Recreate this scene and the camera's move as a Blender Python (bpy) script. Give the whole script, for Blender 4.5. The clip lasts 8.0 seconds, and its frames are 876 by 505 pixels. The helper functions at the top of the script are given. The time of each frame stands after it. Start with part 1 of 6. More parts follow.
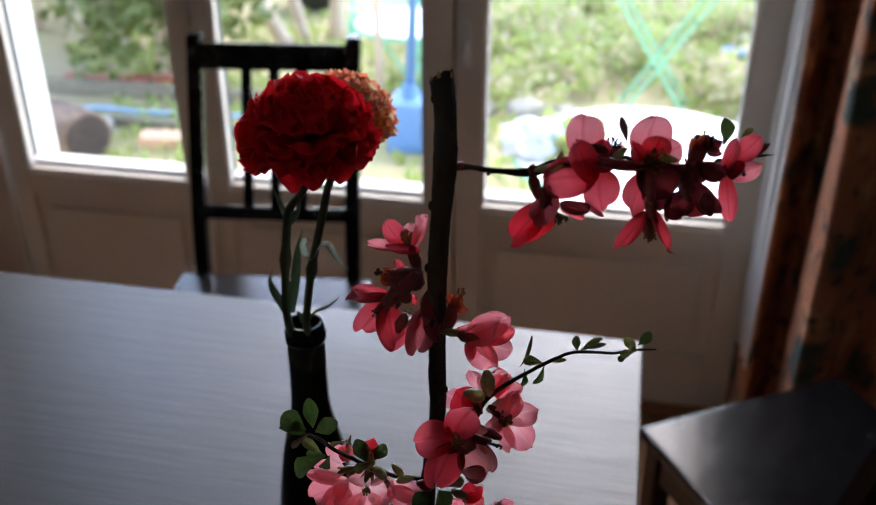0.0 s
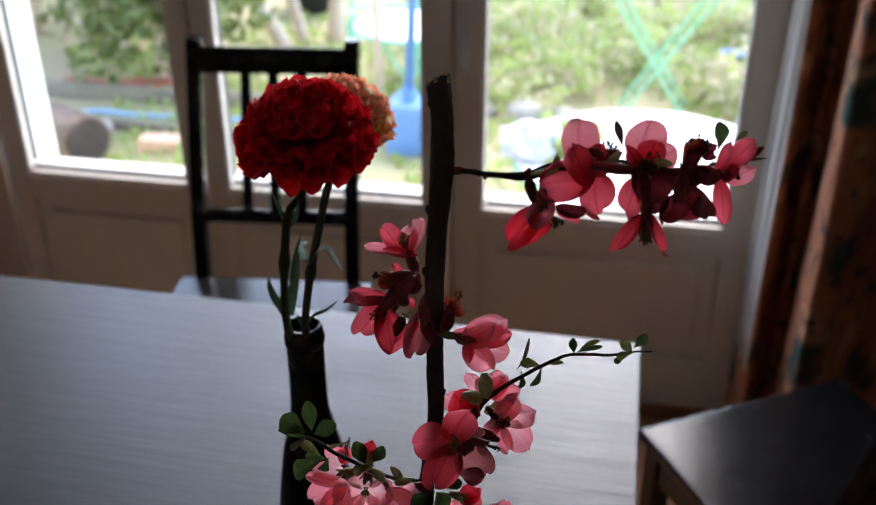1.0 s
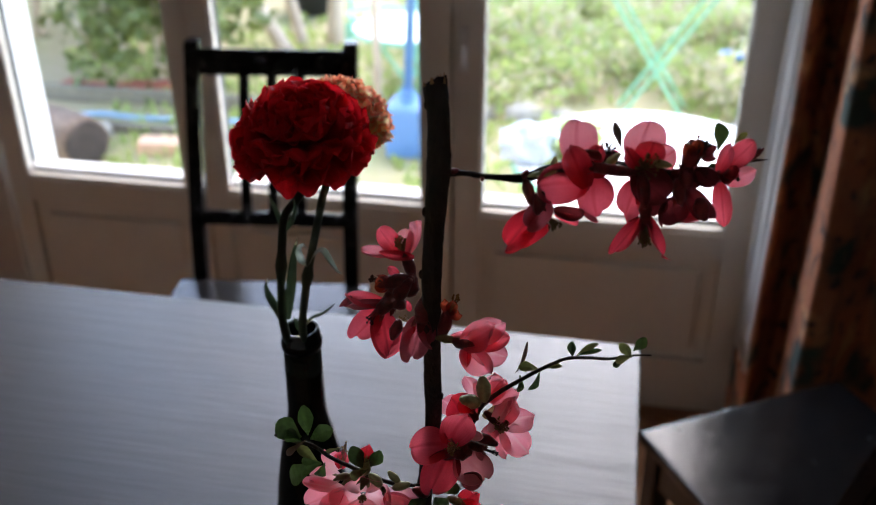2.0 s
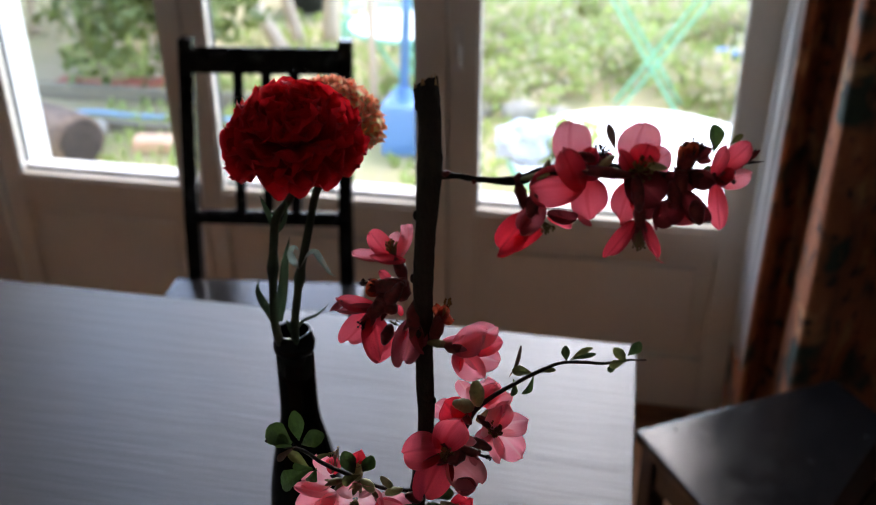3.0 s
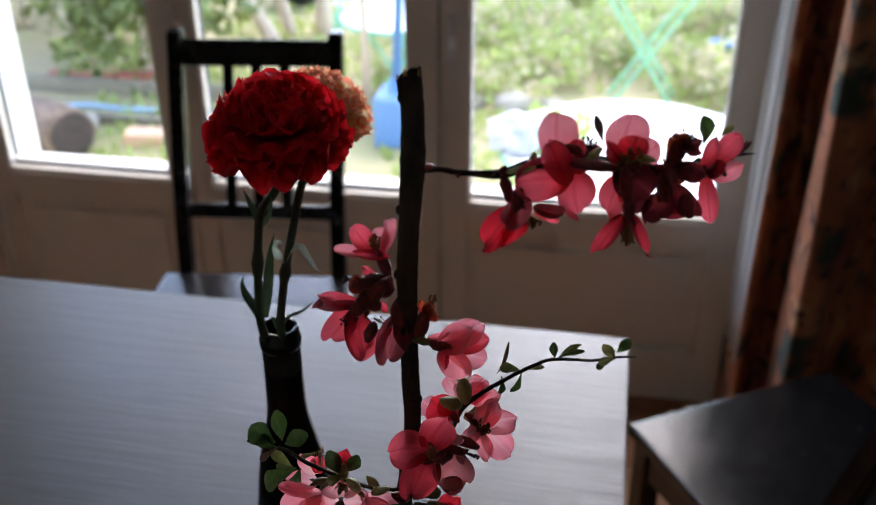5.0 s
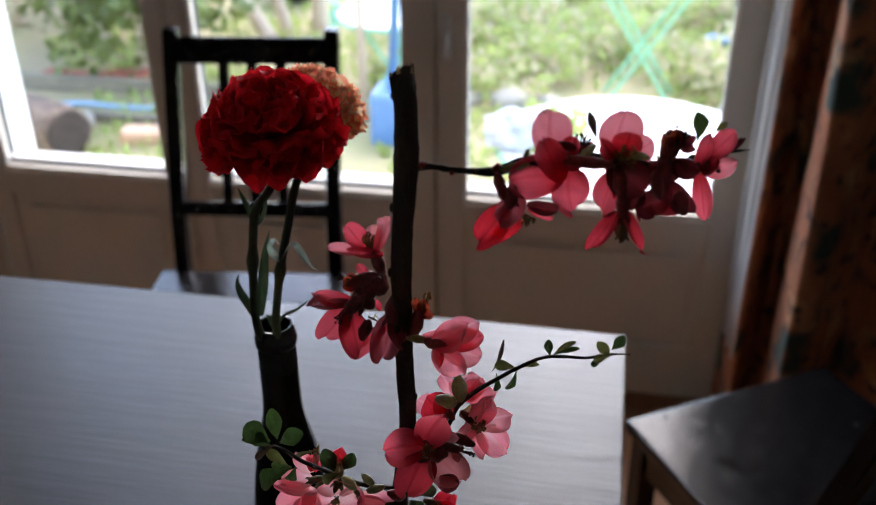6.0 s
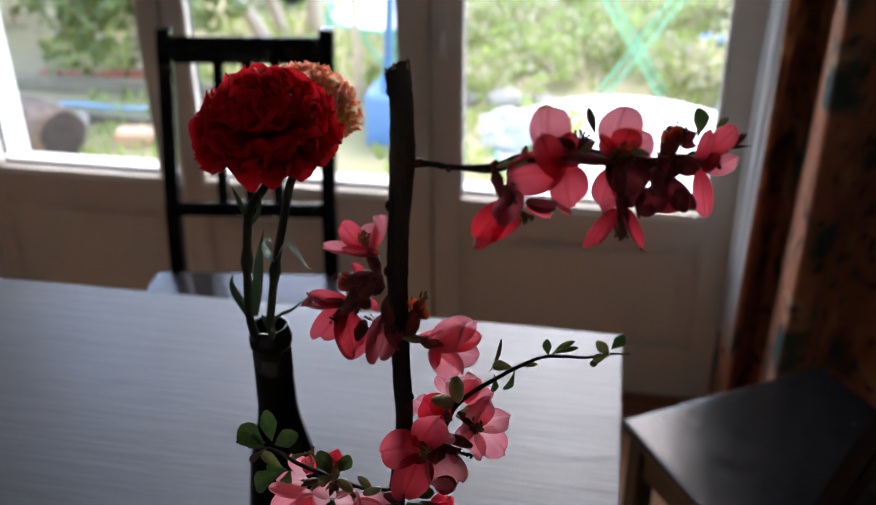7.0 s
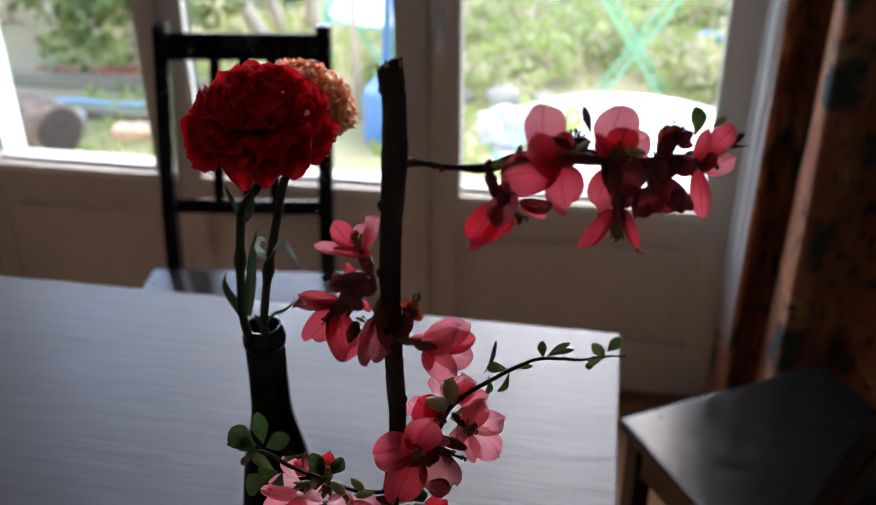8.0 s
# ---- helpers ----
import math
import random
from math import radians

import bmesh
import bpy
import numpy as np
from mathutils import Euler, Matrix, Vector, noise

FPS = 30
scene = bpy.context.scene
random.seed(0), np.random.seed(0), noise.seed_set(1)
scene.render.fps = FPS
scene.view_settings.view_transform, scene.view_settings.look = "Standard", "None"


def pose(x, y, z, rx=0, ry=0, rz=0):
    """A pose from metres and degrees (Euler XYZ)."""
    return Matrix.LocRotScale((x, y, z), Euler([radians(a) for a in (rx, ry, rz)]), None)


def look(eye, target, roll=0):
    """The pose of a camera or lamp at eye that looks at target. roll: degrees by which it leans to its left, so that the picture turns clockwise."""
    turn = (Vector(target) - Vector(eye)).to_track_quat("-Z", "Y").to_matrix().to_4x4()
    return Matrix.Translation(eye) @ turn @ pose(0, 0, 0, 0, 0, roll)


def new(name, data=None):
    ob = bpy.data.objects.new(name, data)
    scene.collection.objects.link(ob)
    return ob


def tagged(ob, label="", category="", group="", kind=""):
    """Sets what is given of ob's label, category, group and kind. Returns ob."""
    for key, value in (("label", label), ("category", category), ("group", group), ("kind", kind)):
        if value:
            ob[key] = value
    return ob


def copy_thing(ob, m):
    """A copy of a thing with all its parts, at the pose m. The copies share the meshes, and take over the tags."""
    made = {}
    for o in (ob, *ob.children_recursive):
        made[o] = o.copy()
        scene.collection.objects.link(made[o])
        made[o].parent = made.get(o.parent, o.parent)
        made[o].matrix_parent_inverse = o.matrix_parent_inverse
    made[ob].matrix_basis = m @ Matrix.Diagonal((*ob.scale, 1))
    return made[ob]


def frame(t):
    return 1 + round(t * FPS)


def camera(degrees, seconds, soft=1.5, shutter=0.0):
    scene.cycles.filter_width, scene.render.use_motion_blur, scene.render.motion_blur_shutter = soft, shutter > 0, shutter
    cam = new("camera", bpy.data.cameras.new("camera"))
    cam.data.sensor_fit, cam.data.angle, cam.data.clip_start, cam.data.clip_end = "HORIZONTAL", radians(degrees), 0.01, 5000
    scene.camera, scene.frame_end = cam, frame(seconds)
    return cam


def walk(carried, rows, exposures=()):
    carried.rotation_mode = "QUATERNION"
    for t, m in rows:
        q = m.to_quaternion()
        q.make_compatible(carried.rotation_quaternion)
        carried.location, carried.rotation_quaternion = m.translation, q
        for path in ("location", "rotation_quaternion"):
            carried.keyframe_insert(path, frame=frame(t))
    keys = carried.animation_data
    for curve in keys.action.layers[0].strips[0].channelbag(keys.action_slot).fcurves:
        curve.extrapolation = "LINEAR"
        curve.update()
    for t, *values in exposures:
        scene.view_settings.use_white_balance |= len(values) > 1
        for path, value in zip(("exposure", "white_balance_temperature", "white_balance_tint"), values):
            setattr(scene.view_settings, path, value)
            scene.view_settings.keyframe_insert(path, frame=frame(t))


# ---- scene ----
cam = camera(49.33, 8.0, soft=0.8)
cam.data.dof.use_dof = True
cam.data.dof.focus_distance = 0.50
cam.data.dof.aperture_fstop = 8.5
PATH = [
    (0.0, pose(0.0000, 0.0000, 1.4300, 62.000, 0.000, 11.600)),
    (0.5, pose(0.0012, 0.0008, 1.4308, 62.064, -0.004, 11.559)),
    (1.0, pose(0.0017, -0.0025, 1.4319, 62.151, 0.114, 11.526)),
    (1.5, pose(0.0018, -0.0014, 1.4309, 62.295, 0.184, 11.518)),
    (3.0, pose(0.0029, 0.0093, 1.4297, 62.099, 0.206, 11.230)),
    (3.5, pose(0.0032, 0.0108, 1.4287, 62.037, 0.202, 11.109)),
    (4.0, pose(0.0034, 0.0143, 1.4267, 61.979, 0.214, 11.027)),
    (4.5, pose(0.0042, 0.0181, 1.4259, 61.818, 0.215, 10.920)),
    (6.0, pose(0.0066, 0.0211, 1.4257, 61.465, 0.369, 10.584)),
    (6.5, pose(0.0061, 0.0228, 1.4236, 61.526, 0.409, 10.401)),
    (7.0, pose(0.0052, 0.0261, 1.4219, 61.496, 0.386, 10.279)),
    (7.5, pose(0.0049, 0.0284, 1.4212, 61.413, 0.360, 10.296)),
    (8.0, pose(0.0062, 0.0327, 1.4204, 61.303, 0.265, 10.234)),
]
walk(cam, PATH, exposures=[(0.0, 3.22, 6850, 13), (8.0, 3.22, 6850, 13)])

# ---- world and sun: a bright, thinly overcast day ----
world = bpy.data.worlds.new("sky")
scene.world = world
world.use_nodes = True
wn, wl = world.node_tree.nodes, world.node_tree.links
sky = wn.new("ShaderNodeTexSky")
sky.sky_type = "NISHITA"
sky.sun_disc = False
sky.sun_elevation, sky.sun_rotation = radians(49), radians(8)
sky.air_density, sky.dust_density, sky.ozone_density = 1.0, 1.0, 2.0
wn["Background"].inputs["Strength"].default_value = 0.16
wl.new(sky.outputs["Color"], wn["Background"].inputs["Color"])
sun = new("sun", bpy.data.lights.new("sun", "SUN"))
sun.data.energy, sun.data.angle, sun.data.color = 0.22, radians(40), (1.0, 0.98, 0.95)
sun.matrix_world = look((0.91, 6.50, 7.55), (0, 0, 0))


# ---- materials ----
def mat(name, color, rough=0.6, color2=None, scale=8.0, bump=0.0, bump_scale=60.0, stretch=(1, 1, 1),
        metal=0.0, translucent=0.0, coat=0.0, rough_var=0.0, random_tint=0.0, spec=0.5):
    """Two scales of colour noise, roughness variation and a fine bump, in metres."""
    m = bpy.data.materials.new(name)
    m.use_nodes = True
    n, l = m.node_tree.nodes, m.node_tree.links
    b = n["Principled BSDF"]
    tc = n.new("ShaderNodeTexCoord")
    mp = n.new("ShaderNodeMapping")
    mp.inputs["Scale"].default_value = stretch
    l.new(tc.outputs["Object"], mp.inputs["Vector"])
    big = n.new("ShaderNodeTexNoise")
    big.inputs["Scale"].default_value, big.inputs["Detail"].default_value = scale, 5
    fine = n.new("ShaderNodeTexNoise")
    fine.inputs["Scale"].default_value, fine.inputs["Detail"].default_value = bump_scale, 6
    for t in (big, fine):
        l.new(mp.outputs["Vector"], t.inputs["Vector"])
    mix = n.new("ShaderNodeMath")
    mix.operation = "MULTIPLY_ADD"
    l.new(fine.outputs["Fac"], mix.inputs[0])
    mix.inputs[1].default_value = 0.5
    half = n.new("ShaderNodeMath")
    half.operation = "MULTIPLY"
    half.inputs[1].default_value = 0.5
    l.new(big.outputs["Fac"], half.inputs[0])
    l.new(half.outputs[0], mix.inputs[2])
    ramp = n.new("ShaderNodeValToRGB")
    c2 = color2 or tuple(c * 0.75 for c in color)
    ramp.color_ramp.elements[0].position, ramp.color_ramp.elements[1].position = 0.36, 0.64
    ramp.color_ramp.elements[0].color, ramp.color_ramp.elements[1].color = (*c2, 1), (*color, 1)
    l.new(mix.outputs[0], ramp.inputs[0])
    out_color = ramp.outputs["Color"]
    if random_tint:
        oi = n.new("ShaderNodeObjectInfo")
        hsv = n.new("ShaderNodeHueSaturation")
        mr = n.new("ShaderNodeMapRange")
        mr.inputs["To Min"].default_value, mr.inputs["To Max"].default_value = 1 - random_tint, 1 + random_tint
        l.new(oi.outputs["Random"], mr.inputs["Value"])
        l.new(mr.outputs[0], hsv.inputs["Value"])
        l.new(out_color, hsv.inputs["Color"])
        out_color = hsv.outputs["Color"]
    l.new(out_color, b.inputs["Base Color"])
    b.inputs["Roughness"].default_value, b.inputs["Metallic"].default_value = rough, metal
    b.inputs["Coat Weight"].default_value = coat
    b.inputs["Specular IOR Level"].default_value = spec
    if rough_var:
        rr = n.new("ShaderNodeMapRange")
        rr.inputs["To Min"].default_value, rr.inputs["To Max"].default_value = rough - rough_var, rough + rough_var
        l.new(big.outputs["Fac"], rr.inputs["Value"])
        l.new(rr.outputs[0], b.inputs["Roughness"])
    if bump:
        bp = n.new("ShaderNodeBump")
        bp.inputs["Strength"].default_value, bp.inputs["Distance"].default_value = bump, 0.002
        l.new(fine.outputs["Fac"], bp.inputs["Height"])
        l.new(bp.outputs["Normal"], b.inputs["Normal"])
    if translucent:
        tr = n.new("ShaderNodeBsdfTranslucent")
        l.new(out_color, tr.inputs["Color"])
        ms = n.new("ShaderNodeMixShader")
        ms.inputs[0].default_value = translucent
        l.new(b.outputs[0], ms.inputs[1])
        l.new(tr.outputs[0], ms.inputs[2])
        l.new(ms.outputs[0], n["Material Output"].inputs["Surface"])
    return m


def glass_mat(name, color=(1, 1, 1), rough=0.0):
    m = bpy.data.materials.new(name)
    m.use_nodes = True
    b = m.node_tree.nodes["Principled BSDF"]
    b.inputs["Base Color"].default_value = (*color, 1)
    b.inputs["Transmission Weight"].default_value, b.inputs["Roughness"].default_value = 1.0, rough
    b.inputs["IOR"].default_value = 1.45
    return m


M_PLASTER = mat("plaster", (0.80, 0.77, 0.72), 0.9, bump=0.3, bump_scale=180)
M_RENDER = mat("white_render", (0.82, 0.82, 0.80), 0.9, (0.74, 0.74, 0.72), bump=0.4, bump_scale=120)
M_PAINT = mat("white_gloss_paint", (0.80, 0.745, 0.66), 0.38, (0.72, 0.665, 0.585), scale=5, bump=0.08, bump_scale=140, rough_var=0.08)
M_CEIL = mat("ceiling_paint", (0.78, 0.77, 0.75), 0.95, bump=0.15, bump_scale=150)
M_FLOOR = mat("floor_wood", (0.36, 0.17, 0.08), 0.35, (0.22, 0.10, 0.05), scale=4, bump=0.2, bump_scale=40, stretch=(1, 8, 1), random_tint=0.2)
M_TABLE = mat("black_brown_veneer", (0.022, 0.019, 0.018), 0.45, (0.009, 0.008, 0.008), scale=3, bump=0.26, bump_scale=20, stretch=(0.6, 10, 1), rough_var=0.07, spec=0.76)


def wood_figure(m):
    """Long arched growth rings that show as slight changes of sheen and relief."""
    n, l = m.node_tree.nodes, m.node_tree.links
    b = n["Principled BSDF"]
    tc, mp = n.new("ShaderNodeTexCoord"), n.new("ShaderNodeMapping")
    mp.inputs["Scale"].default_value = (0.16, 1.0, 1.0)
    l.new(tc.outputs["Object"], mp.inputs["Vector"])
    wave = n.new("ShaderNodeTexWave")
    wave.bands_direction = "Y"
    wave.inputs["Scale"].default_value, wave.inputs["Distortion"].default_value = 14.0, 9.0
    wave.inputs["Detail"].default_value, wave.inputs["Detail Scale"].default_value = 3.0, 1.6
    l.new(mp.outputs["Vector"], wave.inputs["Vector"])
    old = b.inputs["Roughness"].links[0].from_socket
    add = n.new("ShaderNodeMath")
    add.operation = "MULTIPLY_ADD"
    add.inputs[1].default_value = 0.035
    l.new(wave.outputs["Fac"], add.inputs[0])
    l.new(old, add.inputs[2])
    l.new(add.outputs[0], b.inputs["Roughness"])
    bump = n.new("ShaderNodeBump")
    bump.inputs["Strength"].default_value, bump.inputs["Distance"].default_value = 0.05, 0.0012
    l.new(wave.outputs["Fac"], bump.inputs["Height"])
    l.new(b.inputs["Normal"].links[0].from_socket, bump.inputs["Normal"])
    l.new(bump.outputs["Normal"], b.inputs["Normal"])


wood_figure(M_TABLE)
M_CHAIR = mat("black_lacquer", (0.009, 0.008, 0.008), 0.20, (0.004, 0.0035, 0.0035), scale=40, bump=0.20, bump_scale=160, rough_var=0.18, spec=0.22)
M_BOTTLE = mat("black_bottle_glass", (0.004, 0.005, 0.004), 0.07, (0.003, 0.003, 0.003), spec=0.32)
M_GLASS = glass_mat("window_glass")
M_BEAD_SHADE = mat("bead_shade", (0.040, 0.046, 0.050), 0.7, (0.028, 0.032, 0.036), scale=30)
M_STEEL = mat("brushed_handle", (0.78, 0.76, 0.72), 0.35, metal=0.6)
M_LINING = mat("curtain_lining", (0.78, 0.75, 0.71), 0.95, (0.66, 0.63, 0.59), bump=0.4, bump_scale=400, translucent=0.40)
M_GRASS = mat("mossy_lawn", (0.29, 0.28, 0.10), 0.95, (0.39, 0.30, 0.19), scale=1.6, bump=0.8, bump_scale=30)
M_WHITE_TOP = mat("white_table_enamel", (0.84, 0.85, 0.84), 0.4, (0.76, 0.78, 0.76), scale=4)
M_MINT = mat("mint_green_enamel", (0.25, 0.58, 0.41), 0.4, (0.20, 0.51, 0.35), scale=9)
M_BLUE = mat("blue_plastic", (0.13, 0.27, 0.53), 0.45, (0.10, 0.23, 0.49), scale=6)


# ---- mesh helpers ----
def tagged_empty(name, at, label, category, group=""):
    e = new(name)
    e.location = at
    e.empty_display_size = 0.05
    bpy.context.view_layer.update()
    return tagged(e, label, category, group)


def link_bm(name, bm, material, smooth=False):
    me = bpy.data.meshes.new(name)
    bm.normal_update()
    bm.to_mesh(me)
    bm.free()
    for m in material if isinstance(material, (list, tuple)) else (material,):
        me.materials.append(m)
    if smooth:
        for p in me.polygons:
            p.use_smooth = True
    return me


def part(name, bm, material, parent=None, label="", smooth=False):
    """Links a bmesh in world coordinates as one mesh object, under a thing or a part if given."""
    ob = new(name, link_bm(name, bm, material, smooth))
    if parent is not None:
        ob.parent = parent
        ob.matrix_parent_inverse = parent_inverse(parent)
    if label:
        tagged(ob, label)
    return ob


def parent_inverse(p):
    m = p.matrix_basis.copy()
    q = p.parent
    if q is not None:
        m = q.matrix_basis @ p.matrix_parent_inverse @ m
    return m.inverted()


def box(bm, x0, x1, y0, y1, z0, z1, bevel=0.0, m=None):
    vs = [bm.verts.new(v) for v in ((x0, y0, z0), (x1, y0, z0), (x1, y1, z0), (x0, y1, z0), (x0, y0, z1), (x1, y0, z1), (x1, y1, z1), (x0, y1, z1))]
    fs = [bm.faces.new([vs[i] for i in f]) for f in ((3, 2, 1, 0), (4, 5, 6, 7), (0, 1, 5, 4), (1, 2, 6, 5), (2, 3, 7, 6), (3, 0, 4, 7))]
    if bevel:
        es = list({e for f in fs for e in f.edges})
        r = bmesh.ops.bevel(bm, geom=es, offset=bevel, segments=2, affect="EDGES", profile=0.6)
        vs = list({v for f in r["faces"] for v in f.verts} | {v for v in vs if v.is_valid})
    if m is not None:
        bmesh.ops.transform(bm, matrix=m, verts=vs)
    return bm


def solid(x0, x1, y0, y1, z0, z1, bevel=0.0, m=None):
    return box(bmesh.new(), x0, x1, y0, y1, z0, z1, bevel, m)


def tube(bm, points, radii, sides=10, cap=True, lump=0.0, seed=0):
    """A tapered tube along points; lump makes it knotty."""
    pts = [Vector(p) for p in points]
    if not isinstance(radii, (list, tuple)):
        radii = [radii] * len(pts)
    rng = random.Random(seed)
    ref = Vector((0, 0, 1))
    if abs((pts[-1] - pts[0]).normalized().z) > 0.9:
        ref = Vector((1, 0, 0))
    rings = []
    for i, p in enumerate(pts):
        d = (pts[min(i + 1, len(pts) - 1)] - pts[max(i - 1, 0)]).normalized()
        a = d.cross(ref).normalized()
        b = d.cross(a)
        ring = []
        for k in range(sides):
            t = 2 * math.pi * k / sides
            r = radii[i] * (1 + lump * (rng.random() - 0.5))
            ring.append(bm.verts.new(p + a * math.cos(t) * r + b * math.sin(t) * r))
        rings.append(ring)
    for r0, r1 in zip(rings, rings[1:]):
        for k in range(sides):
            bm.faces.new((r0[k], r0[(k + 1) % sides], r1[(k + 1) % sides], r1[k]))
    if cap:
        bm.faces.new(rings[0][::-1])
        bm.faces.new(rings[-1])
    return bm


def curve_points(points, steps=6):
    """Catmull-Rom through the points."""
    P = [Vector(p) for p in points]
    P = [P[0] * 2 - P[1]] + P + [P[-1] * 2 - P[-2]]
    out = []
    for i in range(1, len(P) - 2):
        for s in range(steps):
            t = s / steps
            a, b, c, d = P[i - 1], P[i], P[i + 1], P[i + 2]
            out.append(0.5 * (2 * b + (c - a) * t + (2 * a - 5 * b + 4 * c - d) * t * t + (3 * b - a - 3 * c + d) * t ** 3))
    out.append(P[-2])
    return out


def lerp_list(values, n):
    k = len(values) - 1
    return [values[min(int(i * k / (n - 1)), k - 1)] * (1 - (i * k / (n - 1) - min(int(i * k / (n - 1)), k - 1)))
            + values[min(int(i * k / (n - 1)), k - 1) + 1] * (i * k / (n - 1) - min(int(i * k / (n - 1)), k - 1)) for i in range(n)]


def lathe(bm, profile, cx, cy, sides=40):
    rings = []
    for r, z in profile:
        rings.append([bm.verts.new((cx + r * math.cos(2 * math.pi * k / sides), cy + r * math.sin(2 * math.pi * k / sides), z)) for k in range(sides)])
    for r0, r1 in zip(rings, rings[1:]):
        for k in range(sides):
            bm.faces.new((r0[k], r0[(k + 1) % sides], r1[(k + 1) % sides], r1[k]))
    return bm


# ---- the room ----
DY = 1.959          # inner face of the glazed doors
OPEN_L, OPEN_R, OPEN_T = -1.50, 0.335, 2.12
WALL_Y = 2.17       # outer face of the garden wall


def structure(name, bm, material, label, smooth=False):
    return tagged(part(name, bm, material, None, "", smooth), label, "", "", "structure")


FLOOR = structure("floor", solid(-3.2, 2.2, -2.6, 2.16, -0.20, -0.036), M_FLOOR, "worn reddish-brown wooden floor under the dining table")
bm = bmesh.new()
box(bm, -3.2, OPEN_L, DY + 0.0, WALL_Y, -0.3, 2.62)
box(bm, OPEN_R, 2.2, DY + 0.0, WALL_Y, -0.3, 2.62)
box(bm, OPEN_L, OPEN_R, DY + 0.0, WALL_Y, OPEN_T, 2.62)
structure("wall_north", bm, M_RENDER, "thick white-rendered outside wall round the garden doors")
structure("wall_west", solid(-3.4, -3.2, -2.6, WALL_Y, -0.3, 2.62), M_PLASTER, "plain warm plaster side wall of the room")
structure("wall_east", solid(2.2, 2.4, -2.6, WALL_Y, -0.3, 2.62), M_PLASTER, "plain warm plaster side wall of the room")
structure("wall_south", solid(-3.4, 2.4, -2.8, -2.6, -0.3, 2.62), M_PLASTER, "plain warm plaster wall behind the viewer")
structure("ceiling", solid(-3.4, 2.4, -2.8, WALL_Y, 2.62, 2.80), M_CEIL, "plain white painted ceiling of the dining room")
structure("threshold", solid(OPEN_L, OPEN_R, DY - 0.01, WALL_Y + 0.03, -0.3, 0.012, 0.006), M_FLOOR, "dark wooden threshold below the garden doors")


